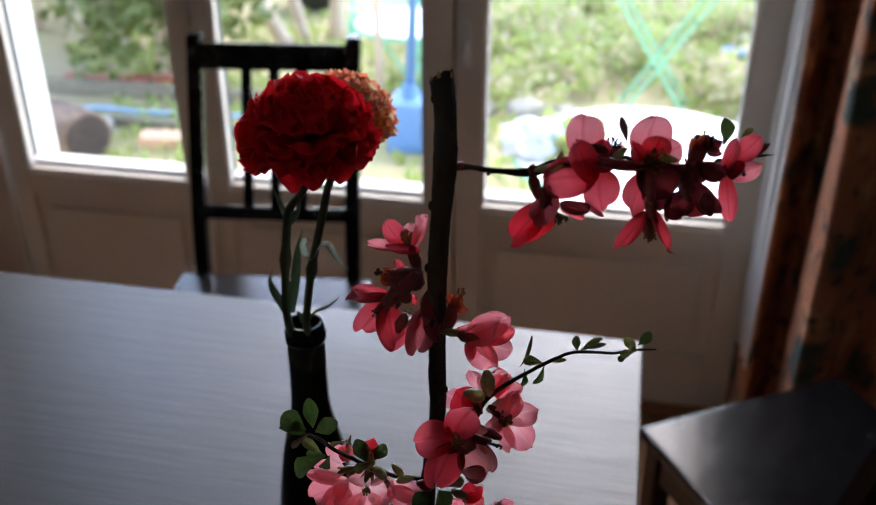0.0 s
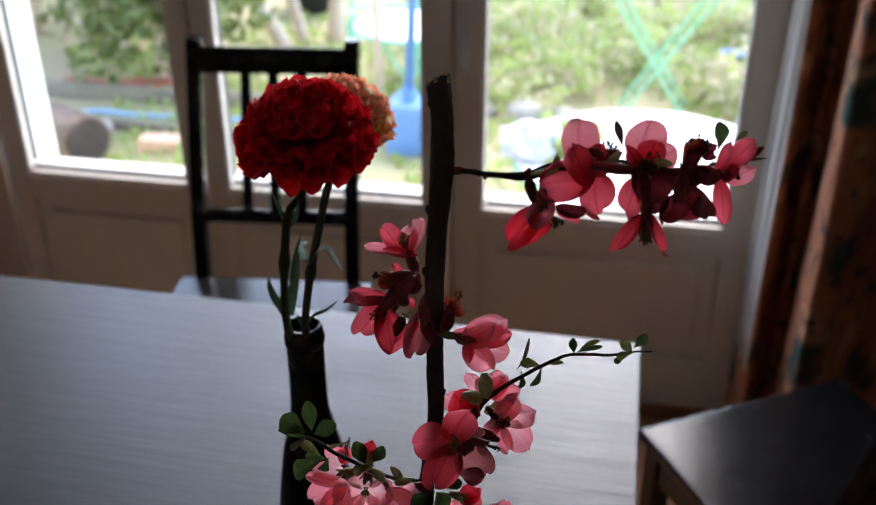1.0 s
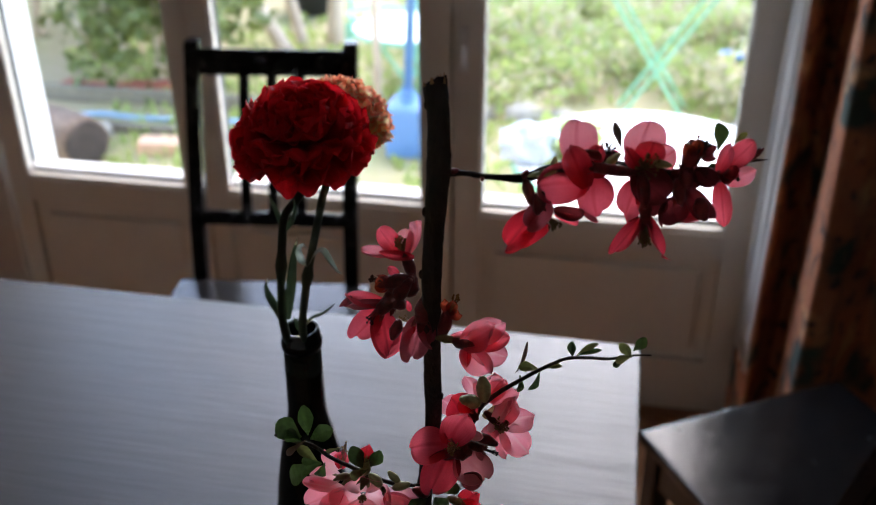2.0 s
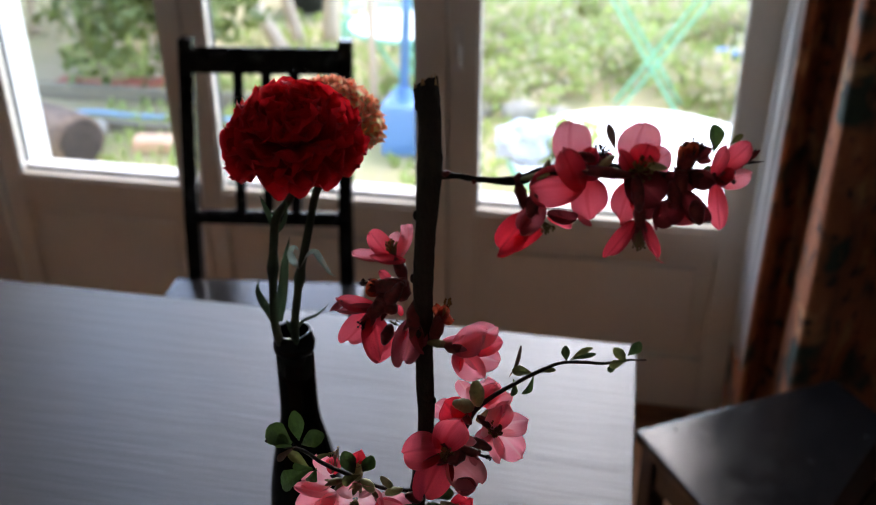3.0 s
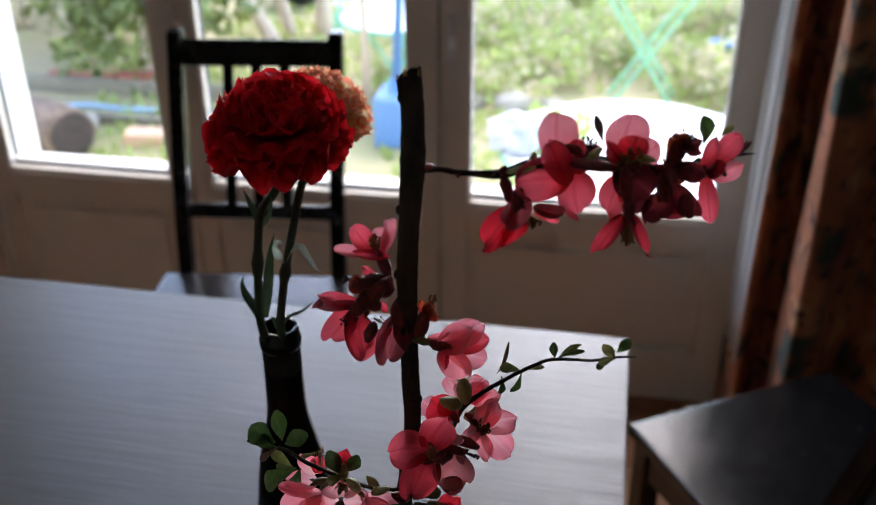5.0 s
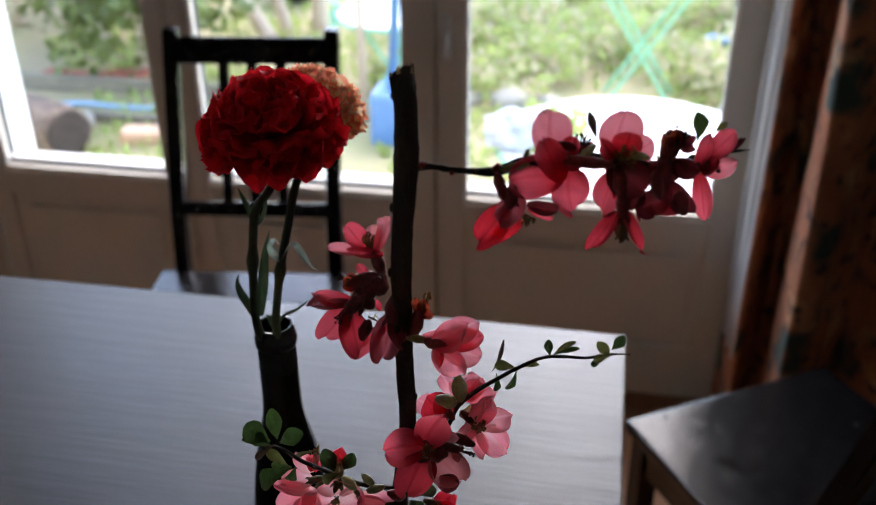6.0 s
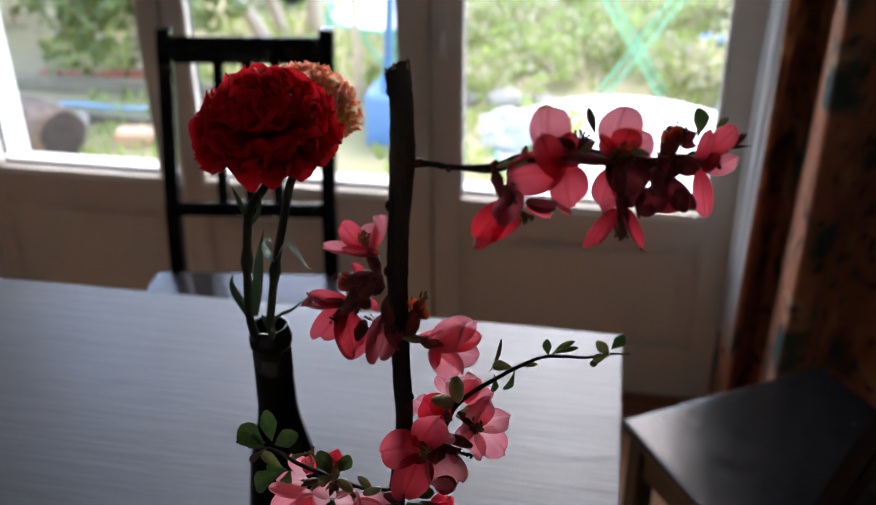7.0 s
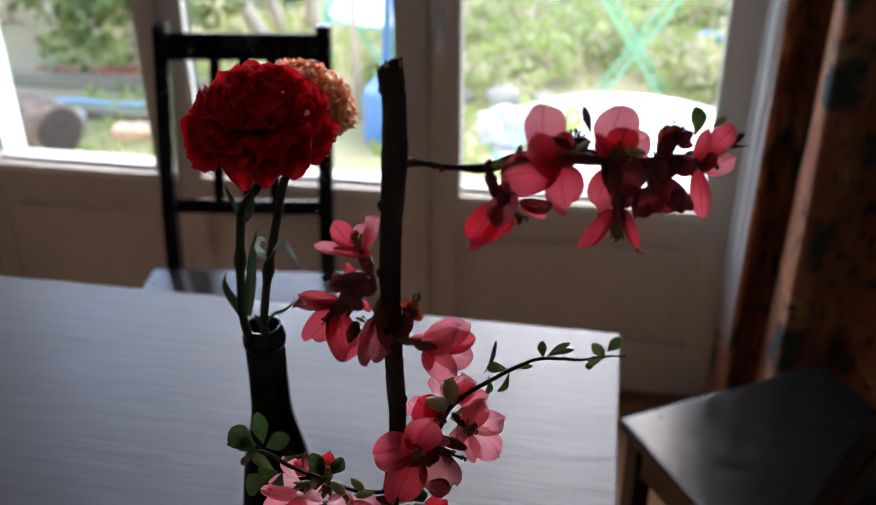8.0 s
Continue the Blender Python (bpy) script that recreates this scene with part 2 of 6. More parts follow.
def door_leaf(name, x0, x1, gx0, gx1, label, handle=False):
    """A glazed door: stiles, rails, a recessed lower panel with a raised field, sloped glazing beads and a pane."""
    z0, z1, gz0, gz1 = 0.0125, 2.1195, 0.500, 1.98
    y0, y1 = DY - 0.002, DY + 0.048
    d = tagged_empty(name, ((x0 + x1) / 2, DY, z0), label, "door")
    d["kind"] = "structure"
    part("stile", solid(x0, gx0, y0, y1, z0, z1, 0.004), M_PAINT, d)
    part("stile", solid(gx1, x1, y0, y1, z0, z1, 0.004), M_PAINT, d)
    part("top_rail", solid(gx0, gx1, y0, y1, gz1, z1), M_PAINT, d)
    part("middle_rail", solid(gx0, gx1, y0, y1, 0.425, gz0 - 0.016), M_PAINT, d)
    part("bottom_rail", solid(gx0, gx1, y0, y1, z0, 0.150), M_PAINT, d)
    bm = bmesh.new()
    box(bm, gx0, gx1, y0 + 0.016, y1 - 0.010, 0.150, 0.425)
    box(bm, gx0 + 0.035, gx1 - 0.035, y0 + 0.006, y0 + 0.018, 0.185, 0.390, 0.005)
    part("door_panel", bm, M_PAINT, d)
    # beads: the lower one slopes outwards and catches the daylight
    bm = bmesh.new()
    for za, zb, ya, yb in ((gz0 - 0.016, gz0 + 0.002, y0 + 0.004, y0 + 0.020), (gz0 - 0.016, gz0 + 0.016, y0 + 0.026, y1 + 0.012)):
        vs = [bm.verts.new(v) for x in (gx0, gx1) for v in ((x, ya, za), (x, yb, za), (x, yb, zb), (x, ya, zb - 0.006))]
        for f in ((0, 1, 2, 3), (7, 6, 5, 4), (0, 4, 5, 1), (1, 5, 6, 2), (2, 6, 7, 3), (3, 7, 4, 0)):
            bm.faces.new([vs[i] for i in f])
    part("glazing_bead", bm, M_PAINT, d, "white-painted sloped glazing bead")
    # thin dark strips stand in for the shaded faces of the beads
    part("bead_shade_strip", solid(gx0 + 0.005, gx1 - 0.005, y0 + 0.0202, y0 + 0.0208, gz0 - 0.010, gz0 + 0.009), M_BEAD_SHADE, d)
    for xa, xb in ((gx0, gx0 + 0.0045), (gx1 - 0.0045, gx1)):
        part("bead_shade_strip", solid(xa, xb, y0 + 0.0252, y1 - 0.004, gz0 + 0.014, gz1, 0.001), M_BEAD_SHADE, d, "dark grey strip standing in for the shaded bead side")
    for xa, xb in ((gx0, gx0 + 0.006), (gx1 - 0.006, gx1)):
        part("glazing_bead", solid(xa, xb, y0 + 0.003, y0 + 0.0205, gz0 + 0.002, gz1, 0.002), M_PAINT, d)
    pane = part("pane", solid(gx0 + 0.004, gx1 - 0.004, y0 + 0.021, y0 + 0.025, gz0 - 0.012, gz1), M_GLASS, d, "clear window glass")
    pane.visible_shadow = False
    # unseen outer strip, added to stop daylight leaking between the leaves
    part("light_stop", solid(x1 - 0.02, x1 + 0.022 if x1 < 0.2 else x1, y1 + 0.001, y1 + 0.010, z0, z1, 0.002), M_PAINT, d)
    if handle:
        hx = x0 + 0.022
        h = part("handle_plate", solid(hx - 0.011, hx + 0.011, y0 - 0.008, y0 - 0.001, 0.82, 0.92, 0.004), M_STEEL, d, "worn metal bolt plate")
        bm = bmesh.new()
        tube(bm, [(hx, y0 - 0.006, 0.87), (hx, y0 - 0.022, 0.87)], 0.006, 12)
        box(bm, hx - 0.006, hx + 0.006, y0 - 0.030, y0 - 0.020, 0.835, 0.885, 0.003)
        part("latch", bm, M_STEEL, h)
    return d


door_leaf("door_1", -1.497, -0.968, -1.448, -1.020, "white-painted glazed garden door with a panelled base")
door_leaf("door_2", -0.964, -0.367, -0.914, -0.434, "white-painted glazed garden door behind the dining chair")
door_leaf("door_3", -0.363, 0.332, -0.300, 0.241, "white-painted glazed garden door with a small metal latch", True)
structure("trim", solid(OPEN_L - 0.09, OPEN_L + 0.0005, DY - 0.022, DY - 0.001, 0.0, 2.2, 0.004), M_PAINT, "white-painted door casing beside the glazed doors")
structure("trim", solid(OPEN_R, OPEN_R + 0.09, DY - 0.022, DY - 0.001, 0.0, 2.2, 0.004), M_PAINT, "white-painted door casing beside the glazed doors")

# ---- outside ----
bm = bmesh.new()
N = 90
grid = []
for i in range(N + 1):
    row = []
    for j in range(N + 1):
        u, v = i / N * 2 - 1, j / N
        x, y = 60 * u * abs(u), 2.172 + 60 * v * v
        row.append(bm.verts.new((x, y, -0.30 + 0.05 * noise.noise((x * 0.9, y * 0.9, 0)) + 0.02 * noise.noise((x * 4, y * 4, 3)))))
    grid.append(row)
for i in range(N):
    for j in range(N):
        bm.faces.new((grid[i][j], grid[i + 1][j], grid[i + 1][j + 1], grid[i][j + 1]))
structure("ground", bm, M_GRASS, "patchy mossy garden ground with bare earth", True)

# ---- dining table ----
TX, TY, TZ = 0.052, 1.082, 0.74
table = tagged_empty("dining_table", (-0.67, 0.70, 0), "black-brown wooden dining table with fine visible grain", "table")
part("tabletop", solid(TX - 1.45, TX, TY - 0.85, TY, TZ - 0.026, TZ, 0.002), M_TABLE, table)
part("apron", solid(TX - 1.36, TX - 0.09, TY - 0.060, TY - 0.040, TZ - 0.105, TZ - 0.027), M_TABLE, table)
part("apron", solid(TX - 1.36, TX - 0.09, TY - 0.810, TY - 0.790, TZ - 0.105, TZ - 0.027), M_TABLE, table)
part("apron", solid(TX - 0.060, TX - 0.040, TY - 0.76, TY - 0.09, TZ - 0.105, TZ - 0.027), M_TABLE, table)
part("apron", solid(TX - 1.41, TX - 1.39, TY - 0.76, TY - 0.09, TZ - 0.105, TZ - 0.027), M_TABLE, table)
for lx in (TX - 1.43, TX - 0.09):
    for ly in (TY - 0.83, TY - 0.09):
        part("leg", solid(lx, lx + 0.07, ly, ly + 0.07, -0.016, TZ - 0.027, 0.004), M_TABLE, table)


# ---- dining chairs: seat, splayed legs, back posts, two rails and three slats ----
def dining_chair(label):
    c = tagged_empty("dining_chair", (0, 0, 0), label, "chair", "chairs round the table")
    part("seat", solid(-0.205, 0.205, -0.36, 0.0, 0.408, 0.43, 0.006), M_CHAIR, c)
    part("seat_rail", solid(-0.155, 0.155, -0.345, -0.325, 0.345, 0.407), M_CHAIR, c)
    part("seat_rail", solid(-0.135, 0.135, -0.010, 0.010, 0.345, 0.407), M_CHAIR, c)
    for s in (-1, 1):
        part("seat_rail", solid(s * 0.18 - 0.01, s * 0.18 + 0.01, -0.315, -0.02, 0.345, 0.407), M_CHAIR, c)
        part("leg", solid(s * 0.178 - 0.018, s * 0.178 + 0.018, -0.350, -0.314, -0.016, 0.407, 0.004), M_CHAIR, c)
        # back post: vertical below the seat, leaning back above
        bm = bmesh.new()
        prof = [(-0.016, 0.060), (0.10, 0.040), (0.42, 0.012), (0.55, 0.034), (0.72, 0.082), (0.912, 0.1385)]
        rings = []
        for z, y in prof:
            w = 0.0148 if z > 0.3 else 0.016
            x = s * 0.1632
            rings.append([bm.verts.new(v) for v in ((x - w, y - 0.016, z), (x + w, y - 0.016, z), (x + w, y + 0.016, z), (x - w, y + 0.016, z))])
        for a, b in zip(rings, rings[1:]):
            for k in range(4):
                bm.faces.new((a[k], a[(k + 1) % 4], b[(k + 1) % 4], b[k]))
        bm.faces.new(rings[0][::-1])
        bm.faces.new(rings[-1])
        bmesh.ops.bevel(bm, geom=list(bm.edges), offset=0.003, segments=2, affect="EDGES")
        part("back_post", bm, M_CHAIR, c)
    def lean(z):
        return 0.034 + (z - 0.55) * 0.2886
    for za, zb, dy in ((0.842, 0.896, 0.010), (0.544, 0.574, 0.009)):
        zc = (za + zb) / 2
        tilt = pose(0, lean(zc), zc, -16.1)
        part("back_rail", solid(-0.150, 0.150, -dy, dy, (za - zb) / 2, (zb - za) / 2, 0.003, tilt), M_CHAIR, c)
    for x in (-0.058, 0.0, 0.058):
        zc = (0.570 + 0.846) / 2
        tilt = pose(x, lean(zc), zc, -16.1)
        part("back_slat", solid(-0.0105, 0.0105, -0.006, 0.006, -0.146, 0.146, 0.002, tilt), M_CHAIR, c)
    return c


chair = dining_chair("black-stained wooden slat-back dining chair against the garden doors")
second = copy_thing(chair, pose(0.439, 1.109, 0, 0, 0, 180 + 32))
chair.matrix_basis = pose(-0.694, 1.672, 0, 0, 0, 7.4)
tagged(second, "black-stained wooden dining chair turned beside the table corner")

# ---- curtains ----
def curtain_mat(name):
    m = mat(name, (0.54, 0.21, 0.10), 0.9, (0.29, 0.095, 0.045), scale=5, bump=0.5, bump_scale=500)
    n, l = m.node_tree.nodes, m.node_tree.links
    b = n["Principled BSDF"]
    base = b.inputs["Base Color"].links[0].from_socket
    tc = n.new("ShaderNodeTexCoord")
    prev = base
    for scale, lo, hi, col in ((9.0, 0.53, 0.66, (0.05, 0.075, 0.06)), (13.0, 0.56, 0.72, (0.60, 0.33, 0.16)), (30.0, 0.56, 0.68, (0.05, 0.045, 0.04))):
        v = n.new("ShaderNodeTexNoise")
        v.inputs["Scale"].default_value, v.inputs["Detail"].default_value = scale, 2.5
        l.new(tc.outputs["Object"], v.inputs["Vector"])
        r = n.new("ShaderNodeMapRange")
        r.inputs["From Min"].default_value, r.inputs["From Max"].default_value = lo, hi
        l.new(v.outputs["Fac"], r.inputs["Value"])
        mx = n.new("ShaderNodeMix")
        mx.data_type = "RGBA"
        mx.inputs["B"].default_value = (*col, 1)
        l.new(r.outputs[0], mx.inputs["Factor"])
        l.new(prev, mx.inputs["A"])
        prev = mx.outputs["Result"]
    l.new(prev, b.inputs["Base Color"])
    return m


M_CURTAIN = curtain_mat("patterned_curtain")


def cloth(path, z0, z1, thick, seed, rows=26):
    """A hanging cloth: a plan curve swept upwards with slight wandering of its folds."""
    bm = bmesh.new()
    pts = curve_points(path, 8)
    grid = []
    for r in range(rows + 1):
        z = z0 + (z1 - z0) * r / rows
        row = []
        for i, p in enumerate(pts):
            w = 0.012 * noise.noise((i * 0.15, z * 1.3, seed))
            row.append(bm.verts.new((p.x + w, p.y + 0.7 * w, z)))
        grid.append(row)
    for a, b in zip(grid, grid[1:]):
        for i in range(len(pts) - 1):
            bm.faces.new((a[i], a[i + 1], b[i + 1], b[i]))
    bmesh.ops.recalc_face_normals(bm, faces=bm.faces)
    bmesh.ops.solidify(bm, geom=list(bm.faces), thickness=thick)
    return bm


curtain = tagged_empty("curtain", (0.6, 1.8, 0.05), "heavy rust-coloured patterned curtain with a pale lining", "curtain")
# folds past x=0.92 are out of view, added to darken the seat's reflection
front = [(0.312, 1.800, 0), (0.321, 1.797, 0), (0.339, 1.838, 0), (0.368, 1.895, 0), (0.387, 1.885, 0), (0.389, 1.850, 0), (0.380, 1.740, 0), (0.370, 1.665, 0), (0.384, 1.640, 0),
         (0.425, 1.652, 0), (0.470, 1.720, 0), (0.520, 1.770, 0), (0.560, 1.700, 0), (0.620, 1.650, 0), (0.690, 1.740, 0), (0.740, 1.780, 0), (0.800, 1.690, 0), (0.870, 1.690, 0), (0.920, 1.790, 0), (0.990, 1.790, 0),
         (1.040, 1.700, 0), (1.120, 1.700, 0), (1.180, 1.800, 0), (1.300, 1.840, 0)]
part("drape", cloth(front, 0.03, 2.35, 0.002, 1.0), M_CURTAIN, curtain, "", True)
edge = [(0.318, 1.945, 0), (0.302, 1.935, 0), (0.298, 1.915, 0), (0.301, 1.885, 0), (0.301, 1.855, 0), (0.307, 1.825, 0), (0.312, 1.800, 0)]
part("lining", cloth(edge, 0.24, 2.35, 0.0015, 1.0), M_LINING, curtain, "pale unbleached curtain lining", True)
part("hem", cloth(edge, 0.03, 0.24, 0.0015, 1.0, 6), M_CURTAIN, curtain, "", True)
part("curtain_rod", tube(bmesh.new(), [(0.20, 1.84, 2.37), (1.45, 1.84, 2.37)], 0.012, 12), M_STEEL, curtain)
curtain_b = tagged_empty("curtain", (-1.7, 1.8, 0.05), "heavy rust-coloured patterned curtain beside the garden doors", "curtain")
part("drape", cloth([(-1.548, 1.862, 0), (-1.565, 1.84, 0), (-1.58, 1.89, 0), (-1.60, 1.80, 0), (-1.65, 1.87, 0), (-1.72, 1.80, 0), (-1.80, 1.86, 0)], 0.03, 2.35, 0.002, 5.0), M_CURTAIN, curtain_b, "", True)
part("curtain_rod", tube(bmesh.new(), [(-1.95, 1.84, 2.37), (-1.40, 1.84, 2.37)], 0.012, 12), M_STEEL, curtain_b)

# ---- bottle vase ----
BX, BY = -0.2135, 0.5575
bottle = tagged_empty("bottle_vase", (BX, BY, TZ), "black glass bottle used as a vase on the table", "vase")
Z = 1.060
prof = [(0.0, TZ + 0.012), (0.030, TZ + 0.001), (0.036, TZ + 0.004), (0.0375, TZ + 0.012), (0.0372, Z - 0.240), (0.0345, Z - 0.205), (0.0308, Z - 0.170), (0.0275, Z - 0.140), (0.0232, Z - 0.112),
        (0.0185, Z - 0.092), (0.0155, Z - 0.078), (0.0144, Z - 0.066), (0.0140, Z - 0.040), (0.0136, Z - 0.0165), (0.0100, Z - 0.0160), (0.0102, Z - 0.04), (0.0110, Z - 0.075)]
lip = [(0.0105, Z - 0.0155), (0.0149, Z - 0.0155), (0.0152, Z - 0.0125), (0.0151, Z - 0.0085), (0.0141, Z - 0.0062), (0.0139, Z - 0.0022), (0.0135, Z - 0.0005), (0.0132, Z), (0.0111, Z), (0.0107, Z - 0.0005), (0.0103, Z - 0.004), (0.0105, Z - 0.0155)]
part("lip", lathe(bmesh.new(), lip, BX, BY, 48), M_BOTTLE, bottle, "rounded glass lip", True)
part("bottle_body", lathe(bmesh.new(), prof, BX, BY, 48), M_BOTTLE, bottle, "", True)

# ---- garden furniture ----
def round_table(x, y, r, top, label, legs=True):
    t = tagged_empty("garden_table", (x, y, -0.3), label, "garden table", "garden tables")
    bm = lathe(bmesh.new(), [(0, top), (r - 0.004, top), (r, top - 0.003), (r, top - 0.022), (r - 0.003, top - 0.022), (r - 0.004, top - 0.005), (0, top - 0.005)], x, y, 56)
    bmesh.ops.remove_doubles(bm, verts=bm.verts, dist=1e-5)
    part("tabletop", bm, M_WHITE_TOP, t)
    part("rim", lathe(bmesh.new(), [(r + 0.002, top - 0.004), (r + 0.006, top - 0.004), (r + 0.006, top - 0.026), (r + 0.002, top - 0.026), (r + 0.002, top - 0.004)], x, y, 56), M_MINT, t)
    for s in (-1, 1):
        for k in (-1, 1):
            a = Vector((x + s * r * 0.55 * k, y + s * r * 0.5, top - 0.015))
            b = Vector((x - s * r * 0.6 * k, y + s * r * 0.55, -0.32))
            part("leg", tube(bmesh.new(), [a, b], 0.010, 8), M_MINT, t)
    return t


round_table(0.085, 2.62, 0.39, 0.40, "round white enamel garden table with mint-green legs")
round_table(-1.09, 4.72, 0.30, 0.19, "small round white garden table with mint-green rim")

# ---- garden ----
M_FOLIAGE = mat("weed_foliage", (0.42, 0.50, 0.17), 0.6, (0.31, 0.37, 0.12), scale=3, translucent=0.35)
M_FOLIAGE_PALE = mat("weed_foliage_pale", (0.59, 0.53, 0.35), 0.7, (0.47, 0.41, 0.25), scale=3, translucent=0.3)
M_HEDGE = mat("shrub_foliage", (0.19, 0.24, 0.06), 0.55, (0.08, 0.10, 0.03), scale=3, translucent=0.3)
M_TRUNK = mat("garden_bark", (0.60, 0.49, 0.38), 0.9, (0.44, 0.34, 0.25), scale=12, bump=0.9, bump_scale=60, stretch=(1, 1, 0.3))
M_LOG = mat("sawn_log", (0.28, 0.19, 0.13), 0.9, (0.06, 0.04, 0.03), scale=14, bump=0.8, bump_scale=60)
M_LOG_END = mat("log_end", (0.085, 0.062, 0.05), 0.9, (0.03, 0.022, 0.018), scale=20, bump=0.6, bump_scale=80)
M_BRICK = mat("old_brick", (0.60, 0.30, 0.20), 0.9, (0.55, 0.40, 0.26), scale=16, bump=0.7, bump_scale=90)
M_STONE = mat("border_stone", (0.42, 0.38, 0.31), 0.9, (0.28, 0.25, 0.20), scale=9, bump=0.8, bump_scale=60)
M_PLANK = mat("weathered_plank", (0.27, 0.24, 0.17), 0.9, (0.14, 0.12, 0.09), scale=6, bump=0.7, bump_scale=50, stretch=(0.3, 3, 3))
M_HOSE = mat("blue_hose", (0.28, 0.42, 0.56), 0.5, (0.22, 0.36, 0.50), scale=9)
M_TERRACOTTA = mat("terracotta", (0.44, 0.13, 0.08), 0.9, (0.32, 0.09, 0.06), scale=12, bump=0.4, bump_scale=70)
M_FABRIC = mat("pale_blue_plastic_sheet", (0.52, 0.60, 0.70), 0.5, (0.40, 0.48, 0.60), scale=6, bump=0.6, bump_scale=40)
M_DARKPOT = mat("dark_pot", (0.035, 0.037, 0.04), 0.6, (0.02, 0.02, 0.022), scale=8)


def ground_z(x, y):
    return -0.30 + 0.05 * noise.noise((x * 0.9, y * 0.9, 0)) + 0.02 * noise.noise((x * 4, y * 4, 3))


def leaf_cloud(name, centres, size, material, seed, owner=None):
    """Small pointed folded leaves at the given (place, direction) pairs, joined."""
    rng = random.Random(seed)
    verts, faces = [], []
    for c, d in centres:
        d = Vector(d).normalized()
        s = d.cross(Vector((rng.uniform(-1, 1), rng.uniform(-1, 1), rng.uniform(-1, 1)))).normalized()
        u = s.cross(d)
        L = size * rng.uniform(0.6, 1.4)
        w = L * rng.uniform(0.22, 0.38)
        k = len(verts)
        verts += [tuple(c), tuple(c + d * L * 0.5 + s * w + u * w * 0.4), tuple(c + d * L), tuple(c + d * L * 0.5 - s * w + u * w * 0.4)]
        faces += [(k, k + 1, k + 2), (k, k + 2, k + 3)]
    me = bpy.data.meshes.new(name)
    me.from_pydata(verts, [], faces)
    me.materials.append(material)
    ob = new(name, me)
    if owner is not None:
        ob.parent = owner
        ob.matrix_parent_inverse = parent_inverse(owner)
    return ob


def rand_dir(rng, up=0.4):
    return Vector((rng.uniform(-1, 1), rng.uniform(-1, 1), rng.uniform(-0.6, 1) + up))


# low weeds and young plants in tussocks over the beds
rng = random.Random(31)
green, pale = [], []
for k in range(520):
    x, y = rng.uniform(-1.3, 2.6), rng.uniform(4.9, 10.5)
    if noise.noise((x * 0.8, y * 0.8, 7.0)) < -0.30 or (abs(x - 0.15) < 0.30 and abs(y - 5.0) < 0.25):
        continue
    h, r = rng.uniform(0.10, 0.34), rng.uniform(0.10, 0.24)
    for i in range(74):
        a, q = rng.uniform(0, 6.28), math.sqrt(rng.random()) * r
        c = Vector((x + q * math.cos(a), y + q * math.sin(a), ground_z(x, y) + h * rng.random() ** 0.7 * (1 - 0.5 * q / r)))
        (pale if rng.random() < (0.74 if x > 0.55 or y > 7.2 else 0.46) else green).append((c, rand_dir(rng)))
tagged(leaf_cloud("weeds", green, 0.062, M_FOLIAGE, 1), "bright green low weeds and young leafy plants", "weeds", "", "stuff")
tagged(leaf_cloud("weeds", pale, 0.058, M_FOLIAGE_PALE, 2), "pale dry grassy stalks and leaves among weeds", "weeds", "", "stuff")
grass = []
for k in range(9000):
    x, y = rng.uniform(-3.6, 1.6), rng.uniform(3.0, 8.5)
    if noise.noise((x * 1.1, y * 1.1, 2.0)) < -0.05:
        continue
    grass.append((Vector((x, y, ground_z(x, y) - 0.01)), (rng.uniform(-0.5, 0.5), rng.uniform(-0.5, 0.5), 1)))
tagged(leaf_cloud("grass", grass, 0.06, M_FOLIAGE, 3), "short patchy green garden grass", "grass", "", "stuff")


